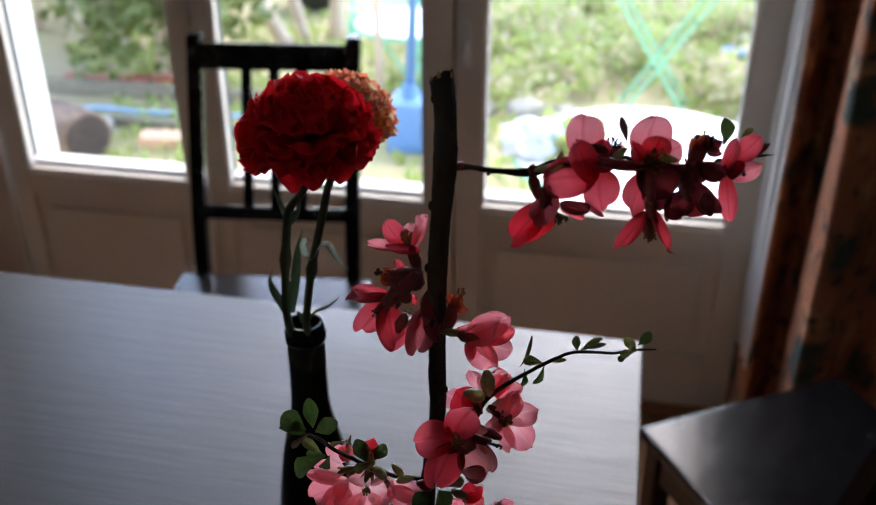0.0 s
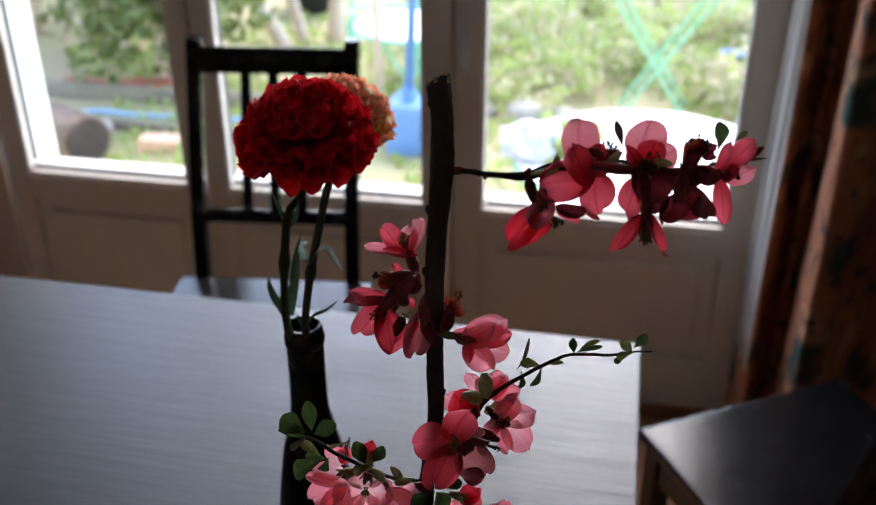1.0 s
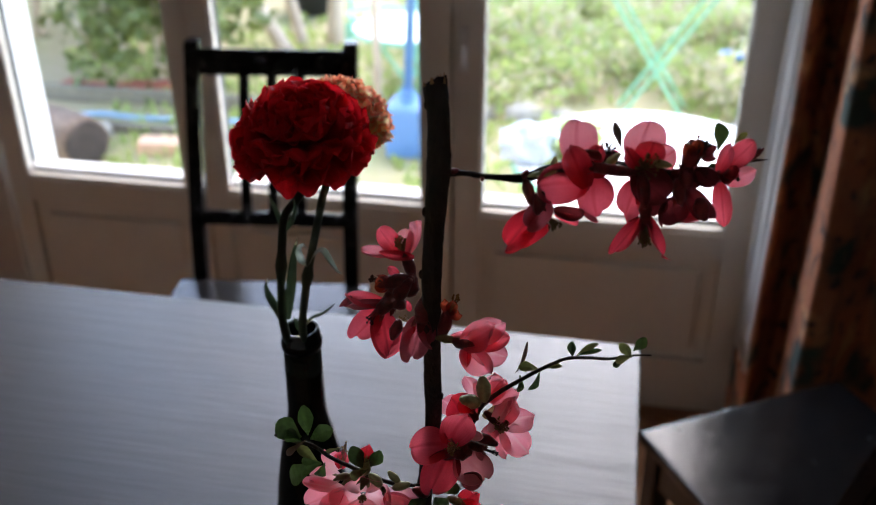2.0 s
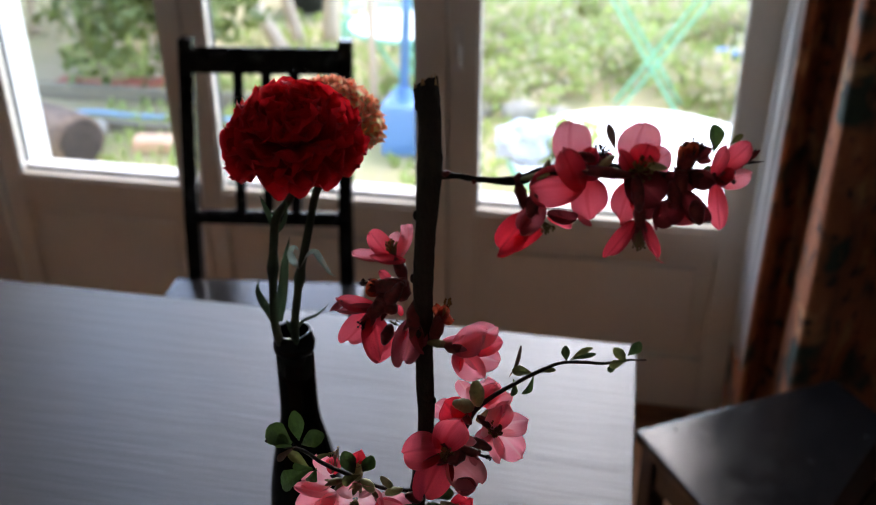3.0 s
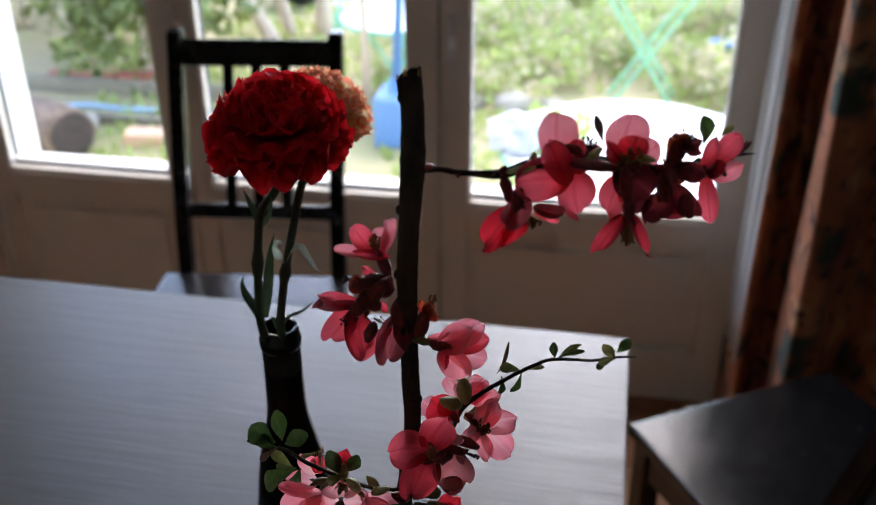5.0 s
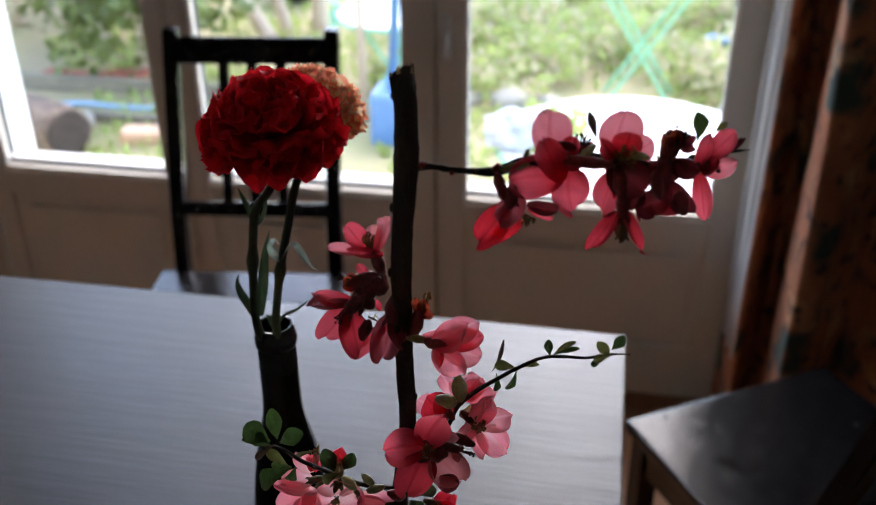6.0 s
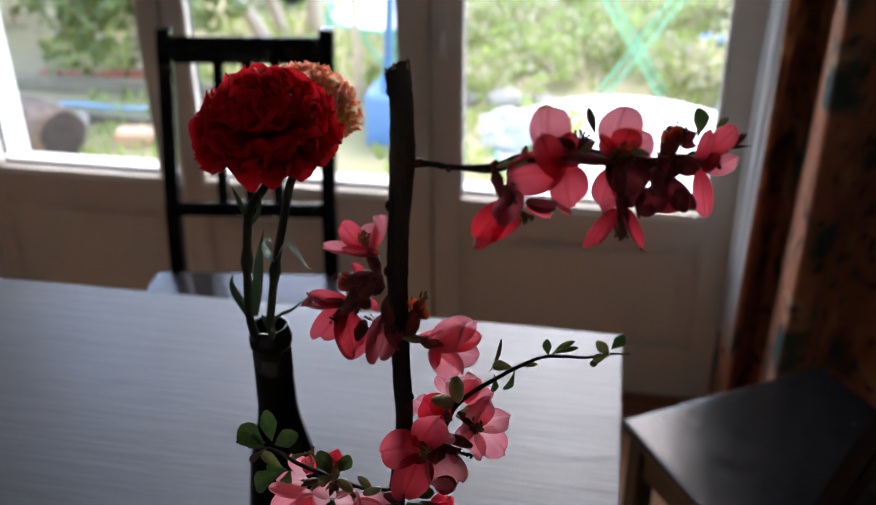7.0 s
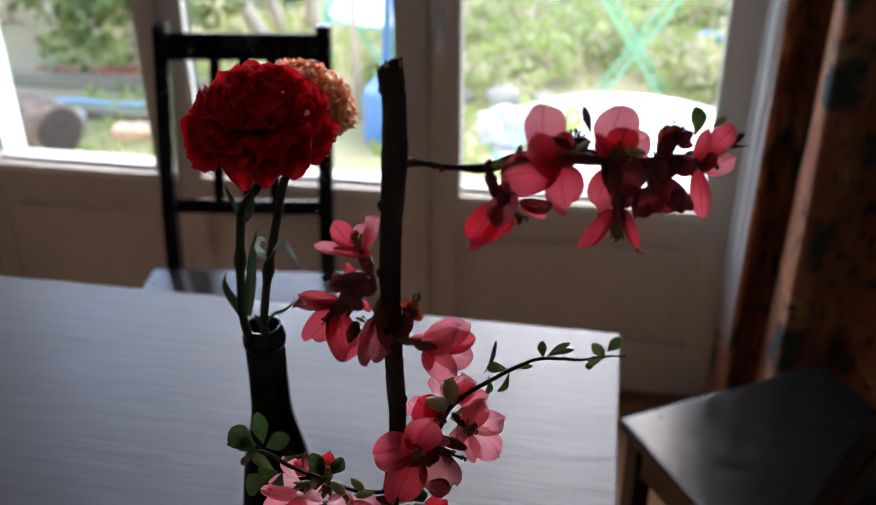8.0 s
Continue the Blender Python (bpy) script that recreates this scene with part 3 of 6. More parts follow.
def garden_tree(x, y, lean, height, r, seed, crown_from, crown_r, leaves, label, leaf_size=0.07, stems=1, foliage=None):
    """Tapered trunk, forking limbs and a loose crown of leaves with gaps."""
    rng = random.Random(seed)
    z0 = ground_z(x, y) - 0.03
    t = tagged_empty("tree", (x, y, z0), label, "tree", "garden trees")
    tips = []
    for st in range(stems):
        ox, oy = (rng.uniform(-0.18, 0.18), rng.uniform(-0.12, 0.12)) if st else (0, 0)
        lx, ly = lean[0] + (rng.uniform(-0.3, 0.3) if st else 0), lean[1] + (rng.uniform(-0.2, 0.2) if st else 0)
        pts = [Vector((x + ox + lx * s + 0.04 * math.sin(5 * s + st), y + oy + ly * s + 0.03 * math.sin(4 * s + seed), z0 + height * s)) for s in (0, 0.15, 0.35, 0.6, 0.8, 1.0)]
        part("trunk", tube(bmesh.new(), curve_points(pts, 4), lerp_list([r * 1.25, r, r * 0.9, r * 0.7, r * 0.45], 21), 10, True, 0.2, seed + st), M_TRUNK, t, "", True)
        for k in range(6):
            s = rng.uniform(crown_from, 0.98)
            b = Vector((x + ox + lx * s, y + oy + ly * s, z0 + height * s))
            a = rng.uniform(0, 6.28)
            e = b + Vector((math.cos(a) * crown_r * rng.uniform(0.5, 1), math.sin(a) * crown_r * rng.uniform(0.5, 1), height * rng.uniform(0.02, 0.22)))
            m = (b + e) / 2 + Vector((0, 0, 0.05))
            part("limb", tube(bmesh.new(), curve_points([b, m, e], 4), lerp_list([r * 0.4, r * 0.25, r * 0.1], 9), 7, True, 0.2, seed + k), M_TRUNK, t, "", True)
            tips += [m, e, b.lerp(e, 0.75)]
    cl = []
    for k in range(leaves):
        c = rng.choice(tips) + Vector((rng.gauss(0, 0.16), rng.gauss(0, 0.16), rng.gauss(-0.06, 0.20)))
        cl.append((c, rand_dir(rng, -0.5)))
    ob = leaf_cloud("crown", cl, leaf_size, foliage or M_HEDGE, seed, t)
    return t


garden_tree(-2.62, 5.05, (0.1, 0.0), 1.7, 0.030, 3, 0.20, 0.45, 2600, "bushy evergreen garden shrub with many thin stems", 0.10, 5)
garden_tree(-3.35, 5.6, (0.1, 0.1), 2.0, 0.035, 8, 0.20, 0.55, 2200, "tall leafy garden shrub at the fence", 0.10, 4)
garden_tree(-3.75, 6.8, (0.1, 0.1), 2.2, 0.04, 13, 0.18, 0.65, 2000, "tall leafy garden shrub behind the bed", 0.10, 4)
garden_tree(-4.15, 5.9, (0.1, 0.1), 1.9, 0.03, 17, 0.10, 0.75, 1700, "dry straw-coloured garden shrub with thin stems", 0.09, 5, M_FOLIAGE_PALE)
garden_tree(-4.9, 7.4, (0.1, 0.1), 2.3, 0.03, 18, 0.10, 0.9, 1700, "pale dry garden shrub by the bed", 0.10, 5, M_FOLIAGE_PALE)
garden_tree(-2.16, 5.75, (-1.75, 0.1), 2.6, 0.042, 21, 0.75, 0.7, 160, "slanting young garden tree with pale bark")
garden_tree(-2.10, 5.95, (-0.95, 0.2), 2.6, 0.032, 24, 0.75, 0.7, 120, "thin leaning garden tree with pale bark")
garden_tree(-1.93, 6.0, (0.0, 0.1), 2.8, 0.045, 27, 0.75, 0.8, 160, "upright garden tree with smooth pale bark")


def green_x_table(x, y):
    """A tall folding table on two crossed pairs of flat mint-green bars."""
    z0 = ground_z(x, y)
    t = tagged_empty("folding_table", (x, y, z0), "mint-green folding garden table on crossed legs", "garden table", "garden tables")
    H, w = 0.74, 0.29
    for dy, s in ((-0.13, 1), (-0.155, -1), (0.13, 1), (0.155, -1)):
        a, b = Vector((x - s * w * 0.67, y + dy, z0 - 0.01)), Vector((x + s * w * 1.03, y + dy, z0 + H))
        d = (b - a).normalized()
        side = d.cross(Vector((0, 1, 0))).normalized()
        bm = bmesh.new()
        vs = [bm.verts.new(p + side * sx * 0.0085 + Vector((0, sy * 0.006, 0))) for p in (a, b) for sx, sy in ((-1, -1), (1, -1), (1, 1), (-1, 1))]
        for f in ((3, 2, 1, 0), (4, 5, 6, 7), (0, 1, 5, 4), (1, 2, 6, 5), (2, 3, 7, 6), (3, 0, 4, 7)):
            bm.faces.new([vs[i] for i in f])
        part("leg", bm, M_MINT, t)
    for dy in (-0.14, 0.14):
        part("stretcher", tube(bmesh.new(), [(x - 0.30, y + dy, z0 + H - 0.01), (x + 0.30, y + dy, z0 + H - 0.01)], 0.008, 8), M_MINT, t)
    for k in range(7):
        xx = x - 0.32 + k * 0.092
        part("slat", solid(xx, xx + 0.075, y - 0.28, y + 0.28, z0 + H, z0 + H + 0.015, 0.003), M_MINT, t)
    return t


green_x_table(0.150, 5.02)


def garden_chair(x, y, turn):
    """A bent-tube garden chair with a curved back hoop and slatted seat."""
    z0 = ground_z(x, y)
    c = tagged_empty("garden_chair", (x, y, z0), "mint-green bent metal garden chair", "garden chair", "garden chairs")
    m = pose(x, y, z0, 0, 0, turn)
    hoop = [m @ Vector(v) for v in ((-0.19, 0.18, 0.0), (-0.19, 0.16, 0.42), (-0.18, 0.22, 0.72), (-0.10, 0.25, 0.84), (0.10, 0.25, 0.84), (0.18, 0.22, 0.72), (0.19, 0.16, 0.42), (0.19, 0.18, 0.0))]
    part("back_hoop", tube(bmesh.new(), curve_points(hoop, 5), 0.012, 8), M_MINT, c, "", True)
    for s in (-1, 1):
        part("leg", tube(bmesh.new(), [m @ Vector((s * 0.18, -0.20, 0.44)), m @ Vector((s * 0.20, -0.23, 0.0))], 0.011, 8), M_MINT, c)
    ring = [m @ Vector((0.19 * math.cos(a * math.pi / 8), 0.19 * math.sin(a * math.pi / 8) - 0.02, 0.44)) for a in range(17)]
    part("seat_ring", tube(bmesh.new(), ring, 0.010, 8), M_MINT, c, "", True)
    for k in (-1, 0, 1):
        part("seat_wire", tube(bmesh.new(), [m @ Vector((k * 0.09, -0.19, 0.44)), m @ Vector((k * 0.09, 0.15, 0.44))], 0.005, 6), M_MINT, c)
    return c


garden_chair(-1.36, 5.15, 12)

# blue parasol foot with its pole
z0 = ground_z(-0.96, 4.24)
stand = tagged_empty("parasol_stand", (-0.96, 4.24, z0), "blue plastic parasol foot with a leaning blue pole", "parasol stand")
part("foot", solid(-1.10, -0.82, 4.13, 4.36, z0 - 0.01, -0.045, 0.025), M_BLUE, stand)
part("socket", tube(bmesh.new(), [(-1.005, 4.22, -0.05), (-1.003, 4.22, 0.02)], 0.030, 14), M_BLUE, stand)
part("pole", tube(bmesh.new(), [(-1.005, 4.22, -0.05), (-0.925, 4.22, 1.5)], 0.022, 14), M_BLUE, stand, "", True)
stake = tagged_empty("garden_stake", (-1.20, 4.42, -0.3), "thin weathered wooden garden stake", "stake")
part("post", tube(bmesh.new(), [(-1.20, 4.42, -0.33), (-1.21, 4.44, 0.4), (-1.21, 4.46, 1.5)], [0.022, 0.020, 0.018], 10, True, 0.1), M_TRUNK, stake, "", True)

# the log, brick, hose, planks and stones beyond the first door
z0 = ground_z(-2.42, 3.78)
log = tagged_empty("log", (-2.42, 3.78, z0), "short sawn log lying on the mossy ground", "log")
m = pose(-2.585, 3.86, z0 + 0.115, 0, 0, 64)
bark = [m @ Vector(v) for v in ((0, -0.14, 0), (0.004, -0.07, 0), (0, 0.1, 0.004), (0, 0.22, 0))]
part("bark", tube(bmesh.new(), bark, [0.122, 0.126, 0.124, 0.12], 28, True, 0.05, 2), M_LOG, log, "", True)
part("sawn_face", tube(bmesh.new(), [m @ Vector((0, -0.147, 0)), m @ Vector((0, -0.138, 0))], [0.108, 0.110], 28, True, 0.03), M_LOG_END, log, "weathered sawn log end")
z0 = ground_z(-2.13, 3.92)
brick = tagged(part("brick", solid(-0.105, 0.105, -0.06, 0.06, -0.02, 0.055, 0.008, pose(-2.20, 4.02, z0, 0, 3, 14)), M_BRICK), "single reddish-orange brick lying on the ground", "brick")
hose = tagged(part("garden_hose", tube(bmesh.new(), curve_points([(-3.2, 4.45, -0.27), (-2.9, 4.36, -0.275), (-2.7, 4.38, -0.27), (-2.5, 4.37, -0.275), (-2.2, 4.39, -0.275), (-1.9, 4.42, -0.27), (-1.6, 4.6, -0.28)], 6), 0.014, 10), M_HOSE, None, "", True), "pale blue hose lying along the flower bed", "hose")
for k, (ya, zt) in enumerate(((4.16, -0.25), (4.66, -0.22))):
    p = tagged(part("bed_plank", solid(-3.8, -1.35, -0.022, 0.022, -0.16, 0.0, 0.006, pose(0, ya, zt, 0, 0, 1.5 * (k - 1))), M_PLANK), "weathered grey plank edging a garden bed", "plank", "bed planks")
rng = random.Random(77)


def stone(x, y, r):
    bm = bmesh.new()
    bmesh.ops.create_icosphere(bm, subdivisions=2, radius=r)
    for v in bm.verts:
        v.co *= 1 + 0.35 * noise.noise(v.co * (1.3 / r) + Vector((x * 7, y * 7, 0)))
        v.co.z *= 0.65
    bmesh.ops.translate(bm, verts=bm.verts, vec=(x, y, ground_z(x, y) + r * 0.3))
    return tagged(part("stone", bm, M_STONE, None, "", True), "rough pale garden stone half sunk in earth", "stone", "garden stones")


for x, y, r in ((-2.75, 4.05, 0.13), (-2.95, 3.95, 0.12), (-2.62, 4.18, 0.08), (-0.75, 4.85, 0.09), (-0.52, 4.80, 0.10), (-0.30, 4.86, 0.08), (-1.75, 4.25, 0.07), (-0.98, 4.83, 0.08), (-1.20, 4.90, 0.09), (0.62, 4.80, 0.08), (0.85, 4.85, 0.09)):
    stone(x, y, r)
for k in range(5):
    x, y = -3.12 + 0.13 * k, 4.80 + 0.015 * k
    tagged(part("edging_brick", solid(-0.055, 0.055, -0.05, 0.05, -0.05, 0.055, 0.006, pose(x, y, ground_z(x, y), 0, 4 * (k % 2), 7 * k)), M_TERRACOTTA), "reddish brick set along the bed edge", "brick", "edging bricks")
tagged(part("board", solid(-0.22, 0.22, -0.015, 0.015, -0.05, 0.26, 0.005, pose(-0.42, 7.7, ground_z(-0.42, 7.7), -12, 0, 8)), M_TERRACOTTA), "rust-brown board leaning among the weeds", "board")
tagged(part("board", solid(-0.26, 0.26, -0.02, 0.02, -0.04, 0.03, 0.005, pose(-0.58, 4.93, ground_z(-0.58, 4.93), 0, 0, 2)), M_PLANK), "pale weathered board edging the weed bed", "board")
x, y = 0.60, 5.75
z0 = ground_z(x, y)
tagged(part("bucket", lathe(bmesh.new(), [(0, z0), (0.05, z0), (0.07, z0 + 0.11), (0.075, z0 + 0.11), (0.075, z0 + 0.12), (0.066, z0 + 0.12), (0.048, z0 + 0.02), (0, z0 + 0.02)], x, y, 24), M_BLUE, None, "", True), "small blue bucket standing among the weeds", "bucket")
z0 = ground_z(-2.35, 6.9)
tagged(part("planter", lathe(bmesh.new(), [(0, z0), (0.20, z0), (0.25, z0 + 0.28), (0.27, z0 + 0.28), (0.27, z0 + 0.31), (0.23, z0 + 0.31), (0.21, z0 + 0.2), (0, z0 + 0.2)], -2.35, 6.9, 28), M_DARKPOT, None, "", True), "dark round garden planter on the lawn", "planter")
# a crumpled plastic bag and green cuttings on the white table
bm = bmesh.new()
bmesh.ops.create_icosphere(bm, subdivisions=4, radius=0.085)
for v in bm.verts:
    v.co *= 1 + 0.40 * noise.noise(v.co * 22) + 0.18 * noise.noise(v.co * 60)
    v.co.z = max(v.co.z * 0.75, -0.035)
bmesh.ops.translate(bm, verts=bm.verts, vec=(-0.245, 2.56, 0.4365))
tagged(part("plastic_bag", bm, M_FABRIC, None, "", True), "crumpled pale blue plastic bag on the table", "bag")
cut = []
for k in range(260):
    a, q = rng.uniform(0, 6.28), 0.11 * math.sqrt(rng.random())
    cut.append((Vector((-0.17 + q * math.cos(a), 2.62 + q * math.sin(a), 0.402 + 0.05 * rng.random())), rand_dir(rng, 0.1)))
tagged(leaf_cloud("cuttings", cut, 0.045, M_FOLIAGE, 9), "small heap of fresh green plant cuttings", "cuttings", "", "stuff")

# ---- flowering quince branch in a second, smaller bottle ----
def petal_mat(name, rim, throat, translucent=0.5):
    """Petal tissue: throat to rim by its own length, with fine veins; the gradient also paints in cup shading."""
    m = mat(name, rim, 0.42, tuple(0.8 * a + 0.2 * b for a, b in zip(rim, throat)), scale=60, bump=0.25, bump_scale=900, translucent=translucent, random_tint=0.15, spec=0.5)
    n, l = m.node_tree.nodes, m.node_tree.links
    uv = n.new("ShaderNodeUVMap")
    sx = n.new("ShaderNodeSeparateXYZ")
    l.new(uv.outputs[0], sx.inputs[0])
    vein = n.new("ShaderNodeTexNoise")
    vein.inputs["Scale"].default_value, vein.inputs["Detail"].default_value = 1.0, 3.0
    mp = n.new("ShaderNodeMapping")
    mp.inputs["Scale"].default_value = (26.0, 1.6, 1.0)
    l.new(uv.outputs[0], mp.inputs["Vector"])
    l.new(mp.outputs[0], vein.inputs["Vector"])
    mr = n.new("ShaderNodeMapRange")
    mr.inputs["From Min"].default_value, mr.inputs["From Max"].default_value = -0.10, 0.85
    mr.inputs["To Max"].default_value = 1.32
    mr.interpolation_type = "SMOOTHSTEP"
    l.new(sx.outputs["Y"], mr.inputs["Value"])
    ad = n.new("ShaderNodeMath")
    ad.operation = "MULTIPLY_ADD"
    ad.inputs[1].default_value = -0.55
    l.new(vein.outputs["Fac"], ad.inputs[0])
    off = n.new("ShaderNodeMath")
    off.operation = "SUBTRACT"
    off.inputs[1].default_value = 0.5
    l.new(sx.outputs["X"], off.inputs[0])
    dist = n.new("ShaderNodeMath")
    dist.operation = "ABSOLUTE"
    l.new(off.outputs[0], dist.inputs[0])
    rib = n.new("ShaderNodeMapRange")
    rib.inputs["From Min"].default_value, rib.inputs["From Max"].default_value = 0.0, 0.05
    rib.inputs["To Min"].default_value, rib.inputs["To Max"].default_value = 0.55, 1.0
    l.new(dist.outputs[0], rib.inputs["Value"])
    cre = n.new("ShaderNodeMath")
    cre.operation = "MULTIPLY"
    l.new(mr.outputs[0], cre.inputs[0])
    l.new(rib.outputs[0], cre.inputs[1])
    l.new(cre.outputs[0], ad.inputs[2])
    mx = n.new("ShaderNodeMix")
    mx.data_type = "RGBA"
    mx.inputs["A"].default_value = (*throat, 1)
    b = n["Principled BSDF"]
    src = b.inputs["Base Color"].links[0].from_socket
    l.new(ad.outputs[0], mx.inputs["Factor"])
    l.new(src, mx.inputs["B"])
    l.new(mx.outputs["Result"], b.inputs["Base Color"])
    for nd in n:
        if nd.bl_idname == "ShaderNodeBsdfTranslucent":
            l.new(mx.outputs["Result"], nd.inputs["Color"])
    return m


M_PETAL_RED_BRIGHT = petal_mat("petal_bright_red", (0.80, 0.030, 0.055), (0.42, 0.010, 0.018), 0.56)
M_PETAL_DUSTY = petal_mat("petal_dusty", (0.50, 0.11, 0.14), (0.26, 0.03, 0.04), 0.42)
M_PETAL_DUSTY_PALE = petal_mat("petal_dusty_pale", (0.80, 0.30, 0.33), (0.72, 0.20, 0.22), 0.55)
M_PETAL_BLUSH = petal_mat("petal_blush", (0.97, 0.27, 0.35), (0.98, 0.56, 0.58), 0.58)
M_ANTHER = mat("dry_stamen", (0.045, 0.02, 0.014), 0.6, (0.02, 0.01, 0.008), scale=200)
M_STAMEN_GREEN = mat("green_stamen", (0.24, 0.22, 0.07), 0.6, (0.12, 0.09, 0.035), scale=200)
M_CALYX_GREEN = mat("calyx_green", (0.20, 0.23, 0.08), 0.5, (0.22, 0.09, 0.05), scale=110, bump=0.3, bump_scale=500)
M_PETAL_PINK = petal_mat("petal_pink", (0.90, 0.120, 0.170), (0.60, 0.028, 0.046), 0.62)
M_PETAL_RED = petal_mat("petal_red", (0.70, 0.050, 0.080), (0.30, 0.008, 0.014), 0.52)
M_PETAL_PALE = petal_mat("petal_pale", (0.96, 0.30, 0.36), (0.80, 0.14, 0.18), 0.64)
# the maroon includes painted shade, for petals turned from the window
M_PETAL_DARK = petal_mat("petal_maroon_shaded", (0.26, 0.030, 0.040), (0.14, 0.012, 0.015), 0.30)
M_PETAL_ORANGE = petal_mat("petal_orange", (0.56, 0.090, 0.035), (0.24, 0.02, 0.015), 0.40)
M_BARK = mat("quince_bark", (0.050, 0.030, 0.022), 0.75, (0.022, 0.014, 0.011), scale=90, bump=0.9, bump_scale=420, stretch=(1, 1, 0.35))
M_CUT = mat("torn_wood", (0.60, 0.38, 0.18), 0.8, (0.40, 0.23, 0.10), scale=300)
M_CALYX = mat("calyx_maroon", (0.29, 0.036, 0.036), 0.36, (0.10, 0.016, 0.014), scale=120, bump=0.3, bump_scale=500)
M_BUD_GREEN = mat("bud_green", (0.50, 0.52, 0.22), 0.45, (0.34, 0.30, 0.13), scale=140, bump=0.2, bump_scale=500)
M_BUD_WHITE = mat("bud_white", (0.72, 0.68, 0.58), 0.5, (0.55, 0.52, 0.40), scale=140)
M_STAMEN = mat("stamen", (0.42, 0.26, 0.07), 0.6, (0.16, 0.07, 0.03), scale=200)
M_LEAF = mat("quince_leaf", (0.060, 0.110, 0.026), 0.28, (0.030, 0.055, 0.014), scale=70, bump=0.4, bump_scale=350, translucent=0.32, random_tint=0.25)
M_LEAF_OLIVE = mat("quince_leaf_olive", (0.16, 0.17, 0.05), 0.4, (0.09, 0.085, 0.025), scale=70, bump=0.4, bump_scale=350, translucent=0.35, random_tint=0.2)
M_LEAF_RED = mat("quince_leaf_bronze", (0.10, 0.06, 0.035), 0.45, (0.06, 0.025, 0.02), scale=70, bump=0.4, bump_scale=350, translucent=0.2)
M_LEAF_OLD = mat("quince_leaf_brown", (0.28, 0.14, 0.06), 0.6, (0.18, 0.09, 0.04), scale=70, bump=0.4, bump_scale=350, translucent=0.3)


def sheet(grid, uvs):
    """A bmesh skin over a grid of points with matching uv pairs."""
    bm = bmesh.new()
    layer = bm.loops.layers.uv.new("UVMap")
    vs = [[bm.verts.new(p) for p in row] for row in grid]
    for i in range(len(vs) - 1):
        for j in range(len(vs[0]) - 1):
            f = bm.faces.new((vs[i][j], vs[i + 1][j], vs[i + 1][j + 1], vs[i][j + 1]))
            for loop, (a, b) in zip(f.loops, ((i, j), (i + 1, j), (i + 1, j + 1), (i, j + 1))):
                loop[layer].uv = uvs[a][b]
    return bm


def frame_of(axis):
    a = Vector(axis).normalized()
    t = a.cross(Vector((0.31, 0.17, 0.94))).normalized()
    return a, t, a.cross(t)


def petal(owner, base, tip, width, facing, material, cup, curl):
    """A rounded petal from its claw to its tip: spooned across, curling lengthwise, with a softly waved and slightly uneven rim."""
    b, e = Vector(base), Vector(tip)
    d = e - b
    L = d.length
    rng = random.Random(int(L * 1e7) + int(width * 1e7))
    side = d.cross(Vector(facing)).normalized()
    up = side.cross(d).normalized()
    rows, cols = 14, 12
    width *= 1.03
    ph, amp, notch, skew = rng.uniform(0, 6), rng.uniform(0.03, 0.08), rng.choice((0.0, 0.0, -0.03)), rng.uniform(-0.22, 0.22)
    twist = rng.uniform(-0.35, 0.35)
    grid, uvs = [], []
    for i in range(rows + 1):
        s = 1 - (1 - i / rows) ** 1.6
        if s > 0.56:
            w = width * math.sqrt(max(0.0, 1 - ((s - 0.56) / 0.444) ** 2))
        else:
            k = s / 0.56
            w = width * (0.30 + 0.70 * (1 - (1 - k) ** 2) ** 0.8)
        row, uvr = [], []
        for j in range(cols + 1):
            t = math.sin((j / cols - 0.5) * math.pi)
            lift = cup * (1.30 * w * t * t - 1.05 * width * math.sin(math.pi * min(1.0, s * 1.05)))
            lift += (curl + twist * t) * L * max(0.0, s - 0.45) ** 2 * 2.4
            lift += amp * L * s * s * (math.sin(ph + 3.6 * t + 2.0 * s) + 0.4 * math.sin(2.3 * ph + 9 * t + 3 * s))
            lift += 0.006 * L * s * math.sin(17 * t + ph)
            lift -= 0.05 * L * math.exp(-(t / 0.15) ** 2) * s * (1 - s)
            edge = -notch * L * s ** 6 * math.exp(-(t / 0.3) ** 2) + 0.012 * L * s ** 4 * math.sin(13 * t + ph)
            row.append(b + d * s + side * (w * t + skew * width * s * s) + up * lift + d.normalized() * edge)
            uvr.append((j / cols, s))
        grid.append(row)
        uvs.append(uvr)
    return part("petal", sheet(grid, uvs), material, owner, "", True)


QUINCE = tagged_empty("quince_branch", (-0.1218, 0.4452, 0.765), "broken flowering quince branch with pink blossoms and young leaves", "branch")


